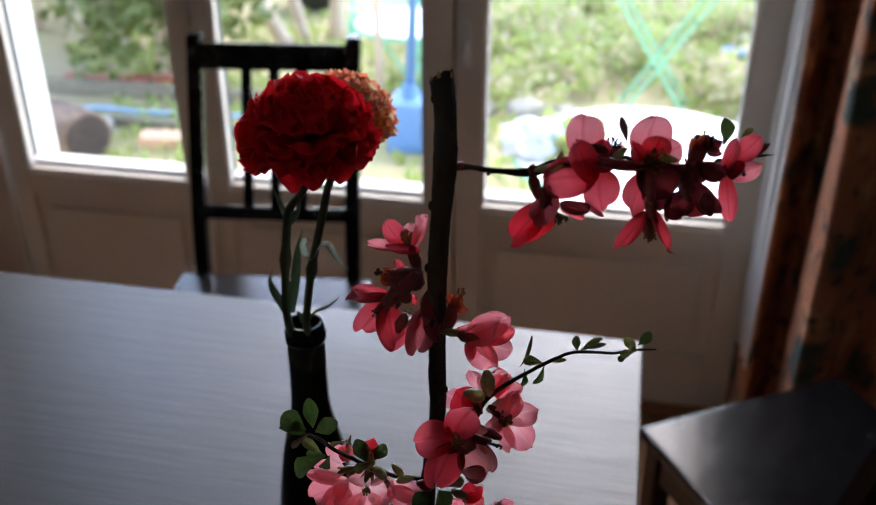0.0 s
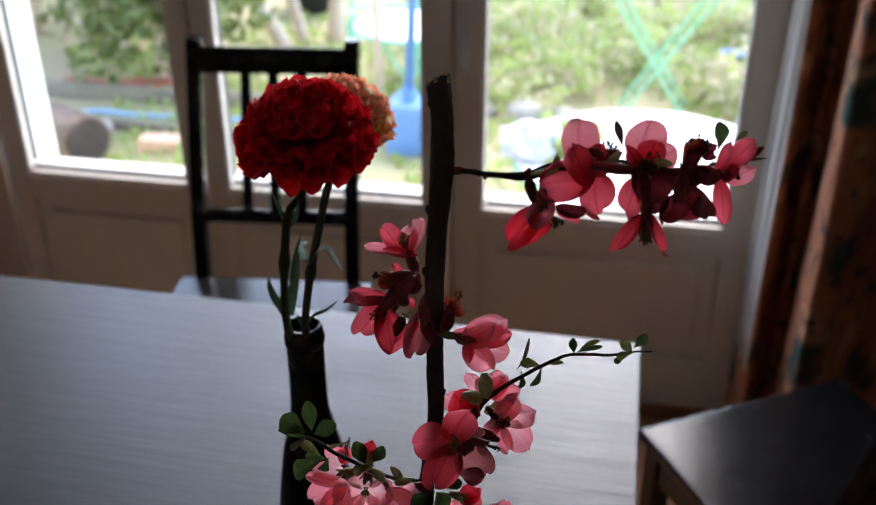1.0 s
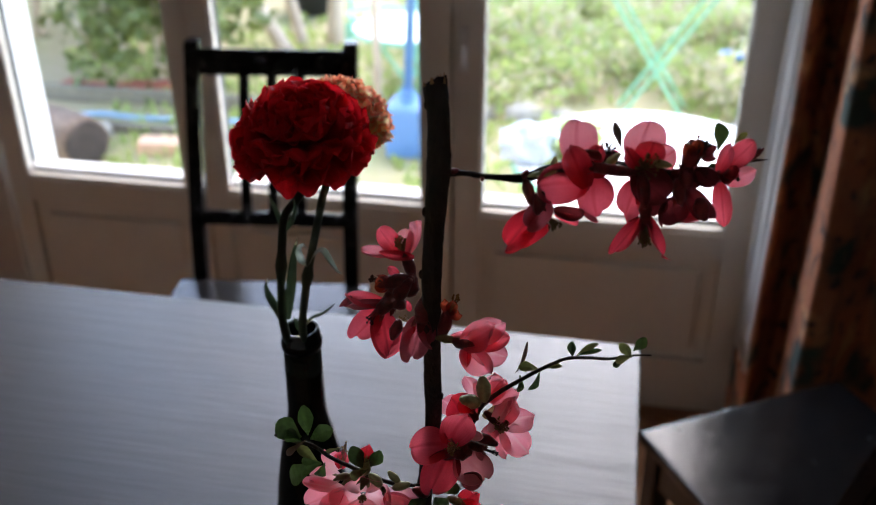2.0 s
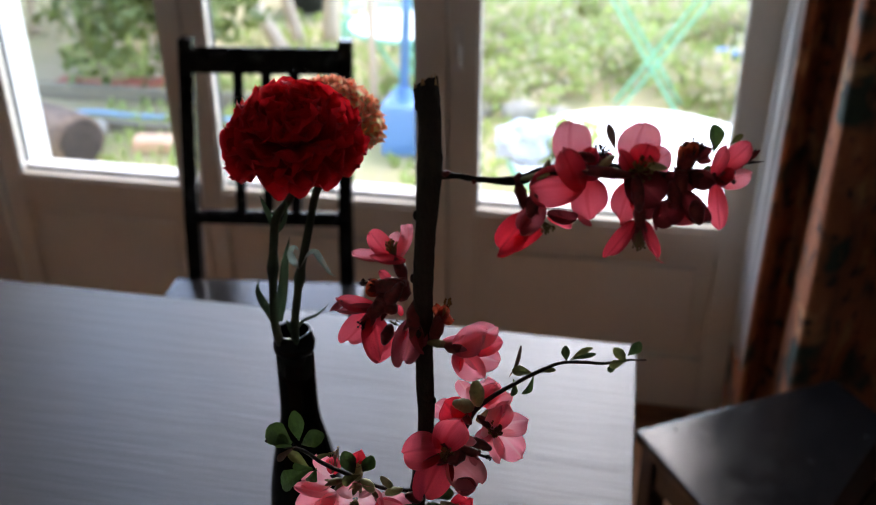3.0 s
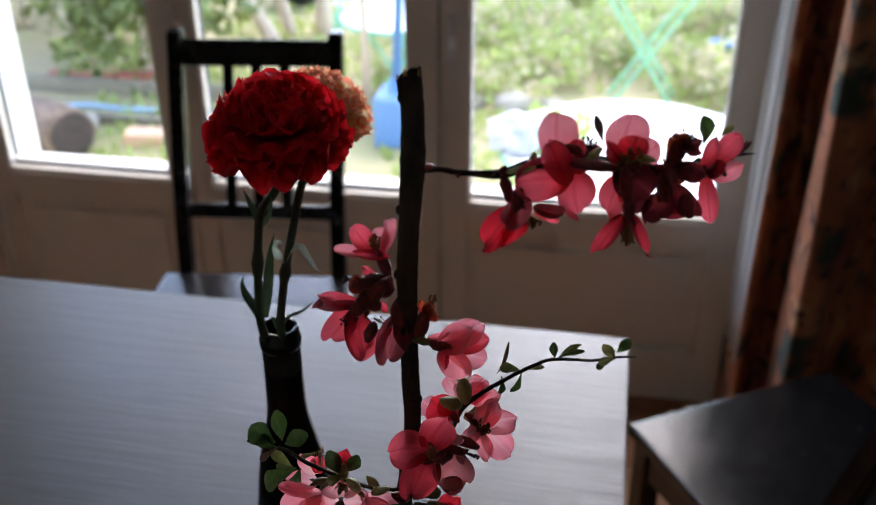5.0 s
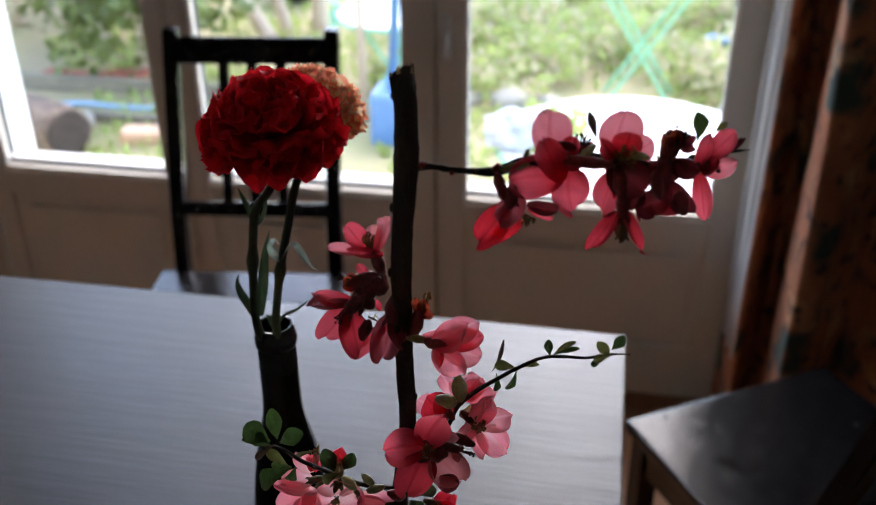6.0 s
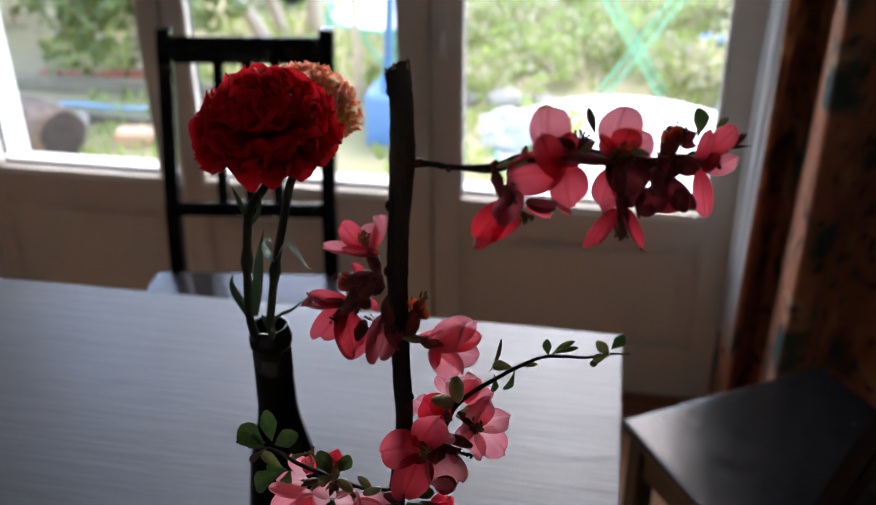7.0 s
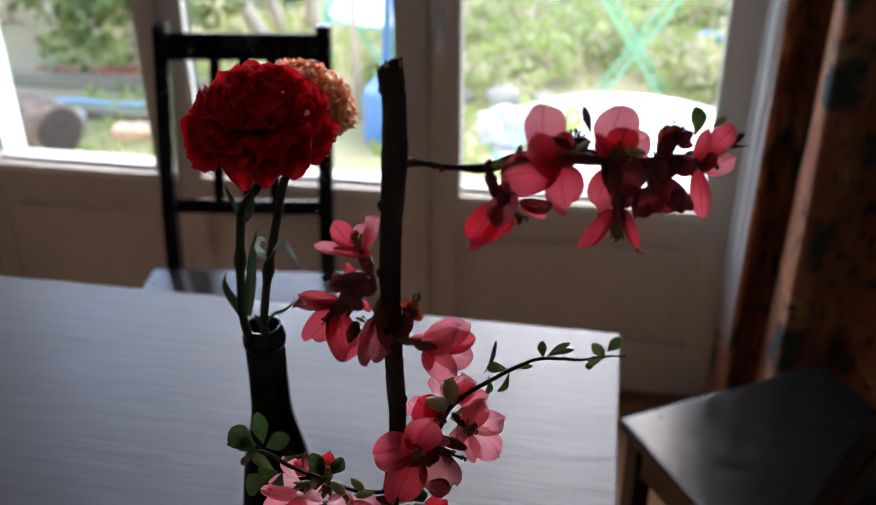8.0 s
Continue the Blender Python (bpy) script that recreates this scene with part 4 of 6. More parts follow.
def blossom(foot, mouth, r, material):
    """The swollen cup below a flower, with five sepals; petals and stamens are set on it."""
    f, m = Vector(foot), Vector(mouth)
    a, t, u = frame_of(m - f)
    L = (m - f).length
    bm = bmesh.new()
    pts = [f - a * L * 0.25, f, f + a * L * 0.35, f + a * L * 0.75, m + a * r * 0.15]
    tube(bm, curve_points(pts, 3), lerp_list([r * 0.35, r * 0.62, r * 0.95, r * 0.86, r * 0.74], 13), 12, True, 0.10, int(L * 1e6))
    for k in range(5):
        ang = 2 * math.pi * (k + 0.5) / 5
        o = t * math.cos(ang) + u * math.sin(ang)
        w = a.cross(o) * r * 0.45
        q = m + o * r * 0.72
        rim = [bm.verts.new(v) for v in (q - w, q + w, q + o * r * 0.30 + a * r * 0.5 + w * 0.7, q + o * r * 0.42 + a * r * 0.95, q + o * r * 0.30 + a * r * 0.5 - w * 0.7)]
        bm.faces.new(rim)
    return part("blossom", bm, material, QUINCE, "", True)


def stamens(owner, base, tip, spread, n, material):
    """A tuft of thin bent filaments, each with its anther."""
    b = Vector(base)
    a, t, u = frame_of(Vector(tip) - b)
    L = (Vector(tip) - b).length
    rng = random.Random(int(L * 1e7))
    bm = bmesh.new()
    for k in range(n):
        ang, q = rng.uniform(0, 6.28), spread * math.sqrt(rng.random())
        d = (a + (t * math.cos(ang) + u * math.sin(ang)) * q).normalized()
        e = b + d * L * rng.uniform(0.7, 1.08)
        bend = Vector((rng.uniform(-1, 1), rng.uniform(-1, 1), rng.uniform(-1, 1))) * L * 0.07
        tube(bm, curve_points([b, (b + e) / 2 + a * L * 0.03 + bend, e], 2), 0.00019, 4, False)
        bmesh.ops.create_icosphere(bm, subdivisions=1, radius=rng.uniform(0.00045, 0.00070), matrix=Matrix.Translation(e) @ Matrix.Diagonal((1, 0.7, 1.3, 1)))
    return part("stamen_tuft", bm, material, owner, "", True)


def bud(base, axis, length, width, material):
    a, t, u = frame_of(axis)
    b = Vector(base)
    pts = [b + a * length * s for s in (0.0, 0.12, 0.35, 0.6, 0.82, 0.95, 1.0)]
    bm = tube(bmesh.new(), pts, [0.8 * width * k for k in (0.30, 0.70, 0.98, 0.92, 0.66, 0.40, 0.22)], 10, True, 0.30, int(length * 1e6))
    return part("bud", bm, material, QUINCE, "", True)


def leaf(owner, base, tip, width, normal, material, curl):
    """A small oval leaf, folded along its midrib and curling back at the tip."""
    b, e = Vector(base), Vector(tip)
    d = e - b
    side = d.cross(Vector(normal)).normalized()
    up = side.cross(d).normalized()
    rows, cols, L = 9, 6, d.length
    grid, uvs = [], []
    for i in range(rows + 1):
        s = i / rows
        if s > 0.6:
            w = width * (0.03 + math.sqrt(max(0.0, 1 - ((s - 0.6) / 0.41) ** 2)))
        else:
            w = width * (0.10 + 0.93 * max(0.0, s / 0.6 - 0.12) ** 0.9)
        c = b + d * s + up * (curl * L * 0.35 * math.sin(math.pi * s) - 0.06 * L * s * s)
        grid.append([c + side * (w * t) + up * (0.35 * w * abs(t) + 0.05 * w * math.sin(9 * s + 3 * t)) for t in [j / cols * 2 - 1 for j in range(cols + 1)]])
        uvs.append([(j / cols, s) for j in range(cols + 1)])
    return part("leaf", sheet(grid, uvs), material, owner, "", True)


def thorn(base, tip, r):
    return part("thorn", tube(bmesh.new(), [base, Vector(base).lerp(Vector(tip), 0.5), tip], [r, r * 0.7, r * 0.1], 7), M_BARK, QUINCE)


STEM = [(-0.0796, 0.3953, 1.3023), (-0.0762, 0.3868, 1.2896), (-0.0736, 0.3729, 1.2694), (-0.0748, 0.3693, 1.2441), (-0.0770, 0.3738, 1.2190), (-0.0793, 0.3835, 1.1825), (-0.0820, 0.3979, 1.1461), (-0.0858, 0.4151, 1.0961), (-0.0916, 0.4202, 1.0545), (-0.0933, 0.4213, 1.0274), (-0.0963, 0.4238, 1.0), (-0.1071, 0.4329, 0.9), (-0.1218, 0.4452, 0.765)]
TWIG_SIDE = [(-0.0713, 0.3736, 1.2698), (-0.0629, 0.3733, 1.2704), (-0.0533, 0.3737, 1.2695), (-0.0379, 0.3755, 1.2692), (-0.0253, 0.3790, 1.2730), (-0.0115, 0.3823, 1.2738), (0.0049, 0.3863, 1.2728), (0.0216, 0.3894, 1.2701), (0.0361, 0.3935, 1.2701), (0.0477, 0.3983, 1.2725), (0.0553, 0.4007, 1.2740)]
TWIG_RIGHT = [(-0.0895, 0.4170, 1.0733), (-0.0773, 0.4260, 1.0770), (-0.0678, 0.4360, 1.0861), (-0.0624, 0.4370, 1.0997), (-0.0516, 0.4300, 1.1164), (-0.0387, 0.4200, 1.1338), (-0.0281, 0.4110, 1.1479), (-0.0152, 0.4000, 1.1635), (-0.0043, 0.3930, 1.1702), (0.0062, 0.3860, 1.1756), (0.0148, 0.3800, 1.1826), (0.0241, 0.3730, 1.1885)]
TWIG_LEFT = [(-0.0907, 0.4190, 1.0528), (-0.1007, 0.4120, 1.0575), (-0.1103, 0.4050, 1.0643), (-0.1237, 0.3960, 1.0780), (-0.1357, 0.3850, 1.0941), (-0.1423, 0.3770, 1.1077), (-0.1493, 0.3730, 1.1120), (-0.1555, 0.3690, 1.1167), (-0.1577, 0.3660, 1.1208)]
# along the side twig
b = blossom((0.0064, 0.3788, 1.2742), (-0.0080, 0.3770, 1.2758), 0.0028, M_CALYX)
petal(b, (-0.0142, 0.3788, 1.2750), (-0.0019, 0.3788, 1.2730), 0.0035, (0.38, -0.85, 0.37), M_PETAL_RED, 0.40, 0.10)
petal(b, (-0.0132, 0.3798, 1.2737), (-0.0170, 0.3827, 1.2943), 0.0082, (0.26, -0.79, 0.55), M_PETAL_PALE, 0.25, 0.15)
petal(b, (-0.0101, 0.3752, 1.2672), (-0.0187, 0.3723, 1.2874), 0.0058, (-0.03, -0.84, 0.55), M_PETAL_PINK, 0.30, 0.20)
petal(b, (-0.0094, 0.3761, 1.2694), (-0.0312, 0.3733, 1.2682), 0.0086, (0.09, -0.96, 0.28), M_PETAL_PINK, 0.35, 0.15)
petal(b, (-0.0069, 0.3779, 1.2719), (-0.0064, 0.3797, 1.2529), 0.0083, (0.39, -0.88, 0.27), M_PETAL_PINK, 0.35, 0.10)
petal(b, (-0.0118, 0.3798, 1.2743), (-0.0047, 0.3826, 1.2829), 0.0039, (0.33, -0.63, 0.70), M_PETAL_RED, 0.30, 0.10)
b = blossom((-0.0038, 0.3898, 1.2683), (-0.0033, 0.3898, 1.2730), 0.0016, M_CALYX)
stamens(b, (-0.0039, 0.3898, 1.2725), (-0.0026, 0.3926, 1.2802), 0.55, 20, M_ANTHER)
petal(b, (-0.0037, 0.3907, 1.2721), (0.0015, 0.3926, 1.2775), 0.0026, (0.35, -0.70, 0.63), M_PETAL_RED, 0.25, 0.10)
b = blossom((0.0028, 0.3858, 1.2705), (0.0118, 0.3840, 1.2741), 0.0025, M_CALYX)
petal(b, (0.0119, 0.3877, 1.2726), (0.0117, 0.3925, 1.2924), 0.0092, (0.26, -0.76, 0.59), M_PETAL_PALE, 0.30, 0.20)
petal(b, (0.0139, 0.3896, 1.2720), (0.0257, 0.3924, 1.2790), 0.0059, (0.45, -0.71, 0.53), M_PETAL_PALE, 0.25, 0.10)
petal(b, (0.0132, 0.3849, 1.2738), (0.0156, 0.3868, 1.2861), 0.0061, (0.04, -0.70, 0.71), M_PETAL_PINK, 0.30, 0.30)
petal(b, (0.0121, 0.3822, 1.2718), (0.0035, 0.3803, 1.2847), 0.0030, (-0.24, -0.82, 0.52), M_PETAL_RED, 0.30, 0.20)
petal(b, (0.0095, 0.3812, 1.2750), (0.0215, 0.3785, 1.2618), 0.0081, (0.29, -0.94, 0.18), M_PETAL_DARK, 0.40, 0.10)
petal(b, (0.0125, 0.3831, 1.2725), (0.0079, 0.3803, 1.2676), 0.0037, (-0.00, -0.98, 0.17), M_PETAL_RED, 0.30, 0.10)
stamens(b, (0.0122, 0.3821, 1.2748), (0.0139, 0.3719, 1.2811), 0.55, 26, M_STAMEN_GREEN)
b = blossom((0.0125, 0.3888, 1.2670), (0.0108, 0.3888, 1.2653), 0.0016, M_CALYX)
petal(b, (0.0110, 0.3888, 1.2674), (0.0060, 0.3896, 1.2495), 0.0060, (0.04, -0.96, 0.28), M_PETAL_PINK, 0.35, 0.10)
petal(b, (0.0136, 0.3897, 1.2651), (0.0140, 0.3905, 1.2520), 0.0038, (0.29, -0.91, 0.28), M_PETAL_RED, 0.35, 0.10)
b = blossom((0.0148, 0.3849, 1.2584), (0.0158, 0.3840, 1.2493), 0.0031, M_CALYX)
petal(b, (0.0132, 0.3831, 1.2516), (0.0038, 0.3813, 1.2343), 0.0037, (-0.12, -0.93, 0.36), M_PETAL_RED, 0.70, 0.15)
petal(b, (0.0169, 0.3822, 1.2524), (0.0249, 0.3804, 1.2351), 0.0029, (0.47, -0.81, 0.36), M_PETAL_RED, 0.70, 0.10)
petal(b, (0.0153, 0.3858, 1.2494), (0.0155, 0.3867, 1.2381), 0.0031, (0.19, -0.91, 0.38), M_PETAL_DARK, 0.50, 0.10)
stamens(b, (0.0153, 0.3840, 1.2492), (0.0164, 0.3822, 1.2388), 0.30, 22, M_STAMEN_GREEN)
b = blossom((0.0292, 0.3859, 1.2681), (0.0277, 0.3850, 1.2611), 0.0030, M_CALYX)
petal(b, (0.0234, 0.3850, 1.2533), (0.0396, 0.3877, 1.2520), 0.0039, (0.10, -0.47, 0.88), M_PETAL_PINK, 0.35, -0.10)
petal(b, (0.0238, 0.3832, 1.2618), (0.0292, 0.3823, 1.2519), 0.0070, (0.29, -0.94, 0.18), M_PETAL_DARK, 0.40, 0.10)
petal(b, (0.0214, 0.3841, 1.2625), (0.0197, 0.3841, 1.2528), 0.0038, (-0.01, -0.96, 0.27), M_PETAL_DARK, 0.40, 0.10)
petal(b, (0.0311, 0.3832, 1.2664), (0.0413, 0.3823, 1.2547), 0.0046, (0.39, -0.88, 0.27), M_PETAL_DARK, 0.50, 0.10)
petal(b, (0.0294, 0.3877, 1.2590), (0.0383, 0.3895, 1.2521), 0.0032, (0.39, -0.88, 0.27), M_PETAL_PINK, 0.30, 0.10)
petal(b, (0.0208, 0.3841, 1.2551), (0.0226, 0.3841, 1.2477), 0.0009, (0.18, -0.86, 0.47), M_PETAL_DARK, 0.25, 0.10)
petal(b, (0.0241, 0.3859, 1.2718), (0.0370, 0.3859, 1.2677), 0.0045, (0.29, -0.91, 0.28), M_PETAL_DARK, 0.40, 0.10)
petal(b, (0.0327, 0.3859, 1.2730), (0.0436, 0.3859, 1.2699), 0.0041, (0.29, -0.91, 0.28), M_PETAL_DARK, 0.40, 0.10)
b = blossom((0.0306, 0.3860, 1.2640), (0.0303, 0.3860, 1.2738), 0.0034, M_CALYX)
petal(b, (0.0313, 0.3842, 1.2654), (0.0291, 0.3832, 1.2758), 0.0032, (0.17, -0.81, 0.56), M_PETAL_DARK, 0.60, 0.10)
b = blossom((0.0292, 0.3910, 1.2685), (0.0339, 0.3910, 1.2792), 0.0032, M_CALYX)
petal(b, (0.0323, 0.3901, 1.2774), (0.0290, 0.3891, 1.2850), 0.0027, (-0.15, -0.78, 0.61), M_PETAL_ORANGE, 0.50, 0.10)
petal(b, (0.0337, 0.3901, 1.2775), (0.0330, 0.3901, 1.2865), 0.0029, (0.16, -0.76, 0.64), M_PETAL_ORANGE, 0.50, 0.10)
petal(b, (0.0350, 0.3910, 1.2782), (0.0413, 0.3929, 1.2831), 0.0022, (0.44, -0.65, 0.61), M_PETAL_DARK, 0.40, 0.20)
petal(b, (0.0360, 0.3910, 1.2778), (0.0415, 0.3929, 1.2780), 0.0020, (0.39, -0.88, 0.27), M_PETAL_DARK, 0.40, 0.10)
stamens(b, (0.0337, 0.3910, 1.2776), (0.0364, 0.3929, 1.2857), 0.45, 22, M_ANTHER)
b = blossom((0.0385, 0.3920, 1.2694), (0.0457, 0.3920, 1.2706), 0.0036, M_CALYX)
petal(b, (0.0474, 0.3948, 1.2732), (0.0577, 0.3966, 1.2842), 0.0046, (0.33, -0.63, 0.70), M_PETAL_PINK, 0.40, 0.10)
petal(b, (0.0436, 0.3902, 1.2717), (0.0477, 0.3883, 1.2868), 0.0031, (-0.13, -0.83, 0.53), M_PETAL_PINK, 0.50, 0.15)
petal(b, (0.0445, 0.3911, 1.2688), (0.0494, 0.3884, 1.2488), 0.0040, (-0.12, -0.93, 0.36), M_PETAL_PINK, 0.50, 0.10)
petal(b, (0.0478, 0.3938, 1.2663), (0.0596, 0.3957, 1.2718), 0.0043, (0.39, -0.88, 0.27), M_PETAL_PALE, 0.30, 0.10)
petal(b, (0.0453, 0.3902, 1.2723), (0.0512, 0.3874, 1.2714), 0.0045, (0.27, -0.84, 0.47), M_PETAL_RED, 0.40, 0.10)
stamens(b, (0.0466, 0.3920, 1.2706), (0.0526, 0.3920, 1.2706), 0.55, 22, M_ANTHER)
b = blossom((-0.0355, 0.3720, 1.2684), (-0.0321, 0.3720, 1.2619), 0.0019, M_CALYX)
b = blossom((-0.0321, 0.3710, 1.2634), (-0.0290, 0.3710, 1.2580), 0.0024, M_CALYX)
petal(b, (-0.0314, 0.3719, 1.2563), (-0.0416, 0.3710, 1.2384), 0.0064, (-0.01, -0.96, 0.27), M_PETAL_RED_BRIGHT, 0.30, 0.20)
petal(b, (-0.0248, 0.3692, 1.2623), (-0.0335, 0.3674, 1.2507), 0.0053, (0.10, -0.98, 0.18), M_PETAL_DUSTY, 0.50, 0.20)
petal(b, (-0.0247, 0.3710, 1.2504), (-0.0369, 0.3719, 1.2401), 0.0034, (0.29, -0.94, 0.18), M_PETAL_RED_BRIGHT, 0.40, 0.10)
petal(b, (-0.0232, 0.3710, 1.2574), (-0.0113, 0.3728, 1.2541), 0.0033, (0.33, -0.63, 0.70), M_PETAL_DARK, 0.50, 0.20)
petal(b, (-0.0228, 0.3728, 1.2551), (-0.0126, 0.3737, 1.2514), 0.0021, (0.30, -0.95, -0.04), M_PETAL_PINK, 0.30, 0.10)
stamens(b, (-0.0264, 0.3710, 1.2545), (-0.0216, 0.3692, 1.2495), 0.45, 18, M_STAMEN_GREEN)
# left of the stem
b = blossom((-0.0885, 0.3840, 1.2122), (-0.0916, 0.3840, 1.2220), 0.0032, M_CALYX)
petal(b, (-0.0941, 0.3831, 1.2239), (-0.1047, 0.3857, 1.2338), 0.0048, (-0.08, -0.59, 0.81), M_PETAL_PINK, 0.40, 0.10)
petal(b, (-0.0954, 0.3840, 1.2225), (-0.1122, 0.3831, 1.2226), 0.0033, (0.10, -0.47, 0.88), M_PETAL_PALE, 0.30, 0.10)
petal(b, (-0.0868, 0.3814, 1.2227), (-0.1026, 0.3789, 1.2246), 0.0027, (0.12, -0.61, 0.78), M_PETAL_PINK, 0.40, 0.20)
petal(b, (-0.0905, 0.3840, 1.2227), (-0.0842, 0.3849, 1.2402), 0.0034, (-0.29, -0.81, 0.50), M_PETAL_PALE, 0.50, 0.20)
petal(b, (-0.0928, 0.3866, 1.2229), (-0.0921, 0.3892, 1.2339), 0.0045, (0.16, -0.76, 0.64), M_PETAL_DUSTY_PALE, 0.30, 0.20)
stamens(b, (-0.0922, 0.3831, 1.2229), (-0.0943, 0.3823, 1.2308), 0.45, 26, M_STAMEN)
b = blossom((-0.0891, 0.3793, 1.2117), (-0.0999, 0.3793, 1.2092), 0.0041, M_CALYX)
petal(b, (-0.0970, 0.3785, 1.2094), (-0.1049, 0.3776, 1.2096), 0.0041, (-0.01, -0.96, 0.27), M_PETAL_ORANGE, 0.60, 0.10)
petal(b, (-0.0936, 0.3802, 1.2125), (-0.0996, 0.3810, 1.2162), 0.0022, (0.04, -0.70, 0.71), M_PETAL_PINK, 0.40, 0.10)
petal(b, (-0.0978, 0.3793, 1.2077), (-0.1047, 0.3785, 1.2055), 0.0025, (0.00, -1.00, 0.07), M_PETAL_RED, 0.50, 0.10)
stamens(b, (-0.1021, 0.3793, 1.2096), (-0.1080, 0.3793, 1.2107), 0.35, 12, M_ANTHER)
b = blossom((-0.0894, 0.3762, 1.2110), (-0.0972, 0.3762, 1.1992), 0.0038, M_CALYX)
b = blossom((-0.0952, 0.3752, 1.2042), (-0.1024, 0.3752, 1.1960), 0.0039, M_CALYX)
petal(b, (-0.1001, 0.3768, 1.1990), (-0.1187, 0.3752, 1.2021), 0.0042, (0.01, -0.53, 0.85), M_PETAL_PINK, 0.40, 0.15)
petal(b, (-0.0998, 0.3760, 1.2002), (-0.1173, 0.3735, 1.1977), 0.0025, (0.07, -0.83, 0.55), M_PETAL_DUSTY, 0.30, 0.10)
petal(b, (-0.1025, 0.3777, 1.1970), (-0.1145, 0.3784, 1.1780), 0.0065, (-0.01, -0.93, 0.37), M_PETAL_PINK, 0.40, 0.15)
petal(b, (-0.1020, 0.3735, 1.1983), (-0.0974, 0.3728, 1.1755), 0.0068, (0.29, -0.91, 0.28), M_PETAL_RED, 0.60, 0.10)
petal(b, (-0.1157, 0.3743, 1.2029), (-0.1198, 0.3744, 1.1969), 0.0017, (-0.12, -0.89, 0.45), M_PETAL_DARK, 0.40, 0.20)
stamens(b, (-0.1031, 0.3735, 1.1969), (-0.1075, 0.3711, 1.1910), 0.35, 12, M_ANTHER)
b = blossom((-0.0814, 0.3782, 1.2017), (-0.0825, 0.3782, 1.1911), 0.0047, M_CALYX)
petal(b, (-0.0827, 0.3765, 1.1964), (-0.0860, 0.3758, 1.1718), 0.0071, (0.09, -0.96, 0.28), M_PETAL_DUSTY, 0.70, 0.10)
petal(b, (-0.0823, 0.3773, 1.1947), (-0.0795, 0.3765, 1.1792), 0.0044, (0.48, -0.84, 0.26), M_PETAL_DUSTY, 0.70, 0.10)
petal(b, (-0.0869, 0.3807, 1.1865), (-0.1023, 0.3806, 1.1678), 0.0037, (-0.01, -0.96, 0.27), M_PETAL_PINK, 0.40, 0.10)
petal(b, (-0.0888, 0.3798, 1.1943), (-0.0906, 0.3807, 1.1998), 0.0016, (0.06, -0.77, 0.63), M_PETAL_PINK, 0.40, 0.10)
stamens(b, (-0.0865, 0.3790, 1.1869), (-0.0929, 0.3782, 1.1923), 0.20, 7, M_BUD_GREEN)
# right of the stem
b = blossom((-0.0736, 0.3797, 1.1831), (-0.0704, 0.3797, 1.1960), 0.0035, M_CALYX)
petal(b, (-0.0702, 0.3788, 1.1953), (-0.0719, 0.3788, 1.2037), 0.0024, (-0.03, -0.84, 0.55), M_PETAL_ORANGE, 0.50, 0.10)
petal(b, (-0.0695, 0.3780, 1.1959), (-0.0675, 0.3780, 1.2041), 0.0027, (0.25, -0.73, 0.63), M_PETAL_ORANGE, 0.50, 0.10)
petal(b, (-0.0690, 0.3780, 1.1953), (-0.0635, 0.3772, 1.1977), 0.0027, (0.35, -0.70, 0.63), M_PETAL_ORANGE, 0.50, 0.20)
stamens(b, (-0.0697, 0.3788, 1.1954), (-0.0662, 0.3797, 1.2050), 0.25, 12, M_STAMEN)
b = blossom((-0.0739, 0.3760, 1.1835), (-0.0658, 0.3760, 1.1836), 0.0022, M_CALYX_GREEN)
b = blossom((-0.0669, 0.3760, 1.1835), (-0.0604, 0.3760, 1.1815), 0.0035, M_CALYX)
petal(b, (-0.0598, 0.3785, 1.1819), (-0.0449, 0.3802, 1.1939), 0.0063, (0.35, -0.70, 0.63), M_PETAL_BLUSH, 0.40, -0.10)
petal(b, (-0.0592, 0.3785, 1.1800), (-0.0414, 0.3802, 1.1857), 0.0053, (0.45, -0.71, 0.53), M_PETAL_PINK, 0.40, -0.10)
petal(b, (-0.0590, 0.3777, 1.1787), (-0.0419, 0.3793, 1.1742), 0.0064, (0.47, -0.81, 0.36), M_PETAL_BLUSH, 0.40, -0.10)
petal(b, (-0.0623, 0.3743, 1.1823), (-0.0475, 0.3710, 1.1944), 0.0069, (0.07, -0.83, 0.55), M_PETAL_PALE, 0.60, -0.10)
petal(b, (-0.0623, 0.3744, 1.1810), (-0.0492, 0.3719, 1.1685), 0.0068, (0.10, -0.98, 0.18), M_PETAL_PALE, 0.60, -0.10)
petal(b, (-0.0614, 0.3752, 1.1825), (-0.0600, 0.3744, 1.1718), 0.0025, (-0.10, -0.98, 0.16), M_PETAL_RED, 0.40, 0.10)
petal(b, (-0.0685, 0.3760, 1.1854), (-0.0579, 0.3760, 1.1887), 0.0016, (0.12, -0.61, 0.78), M_PETAL_PALE, 0.30, 0.10)
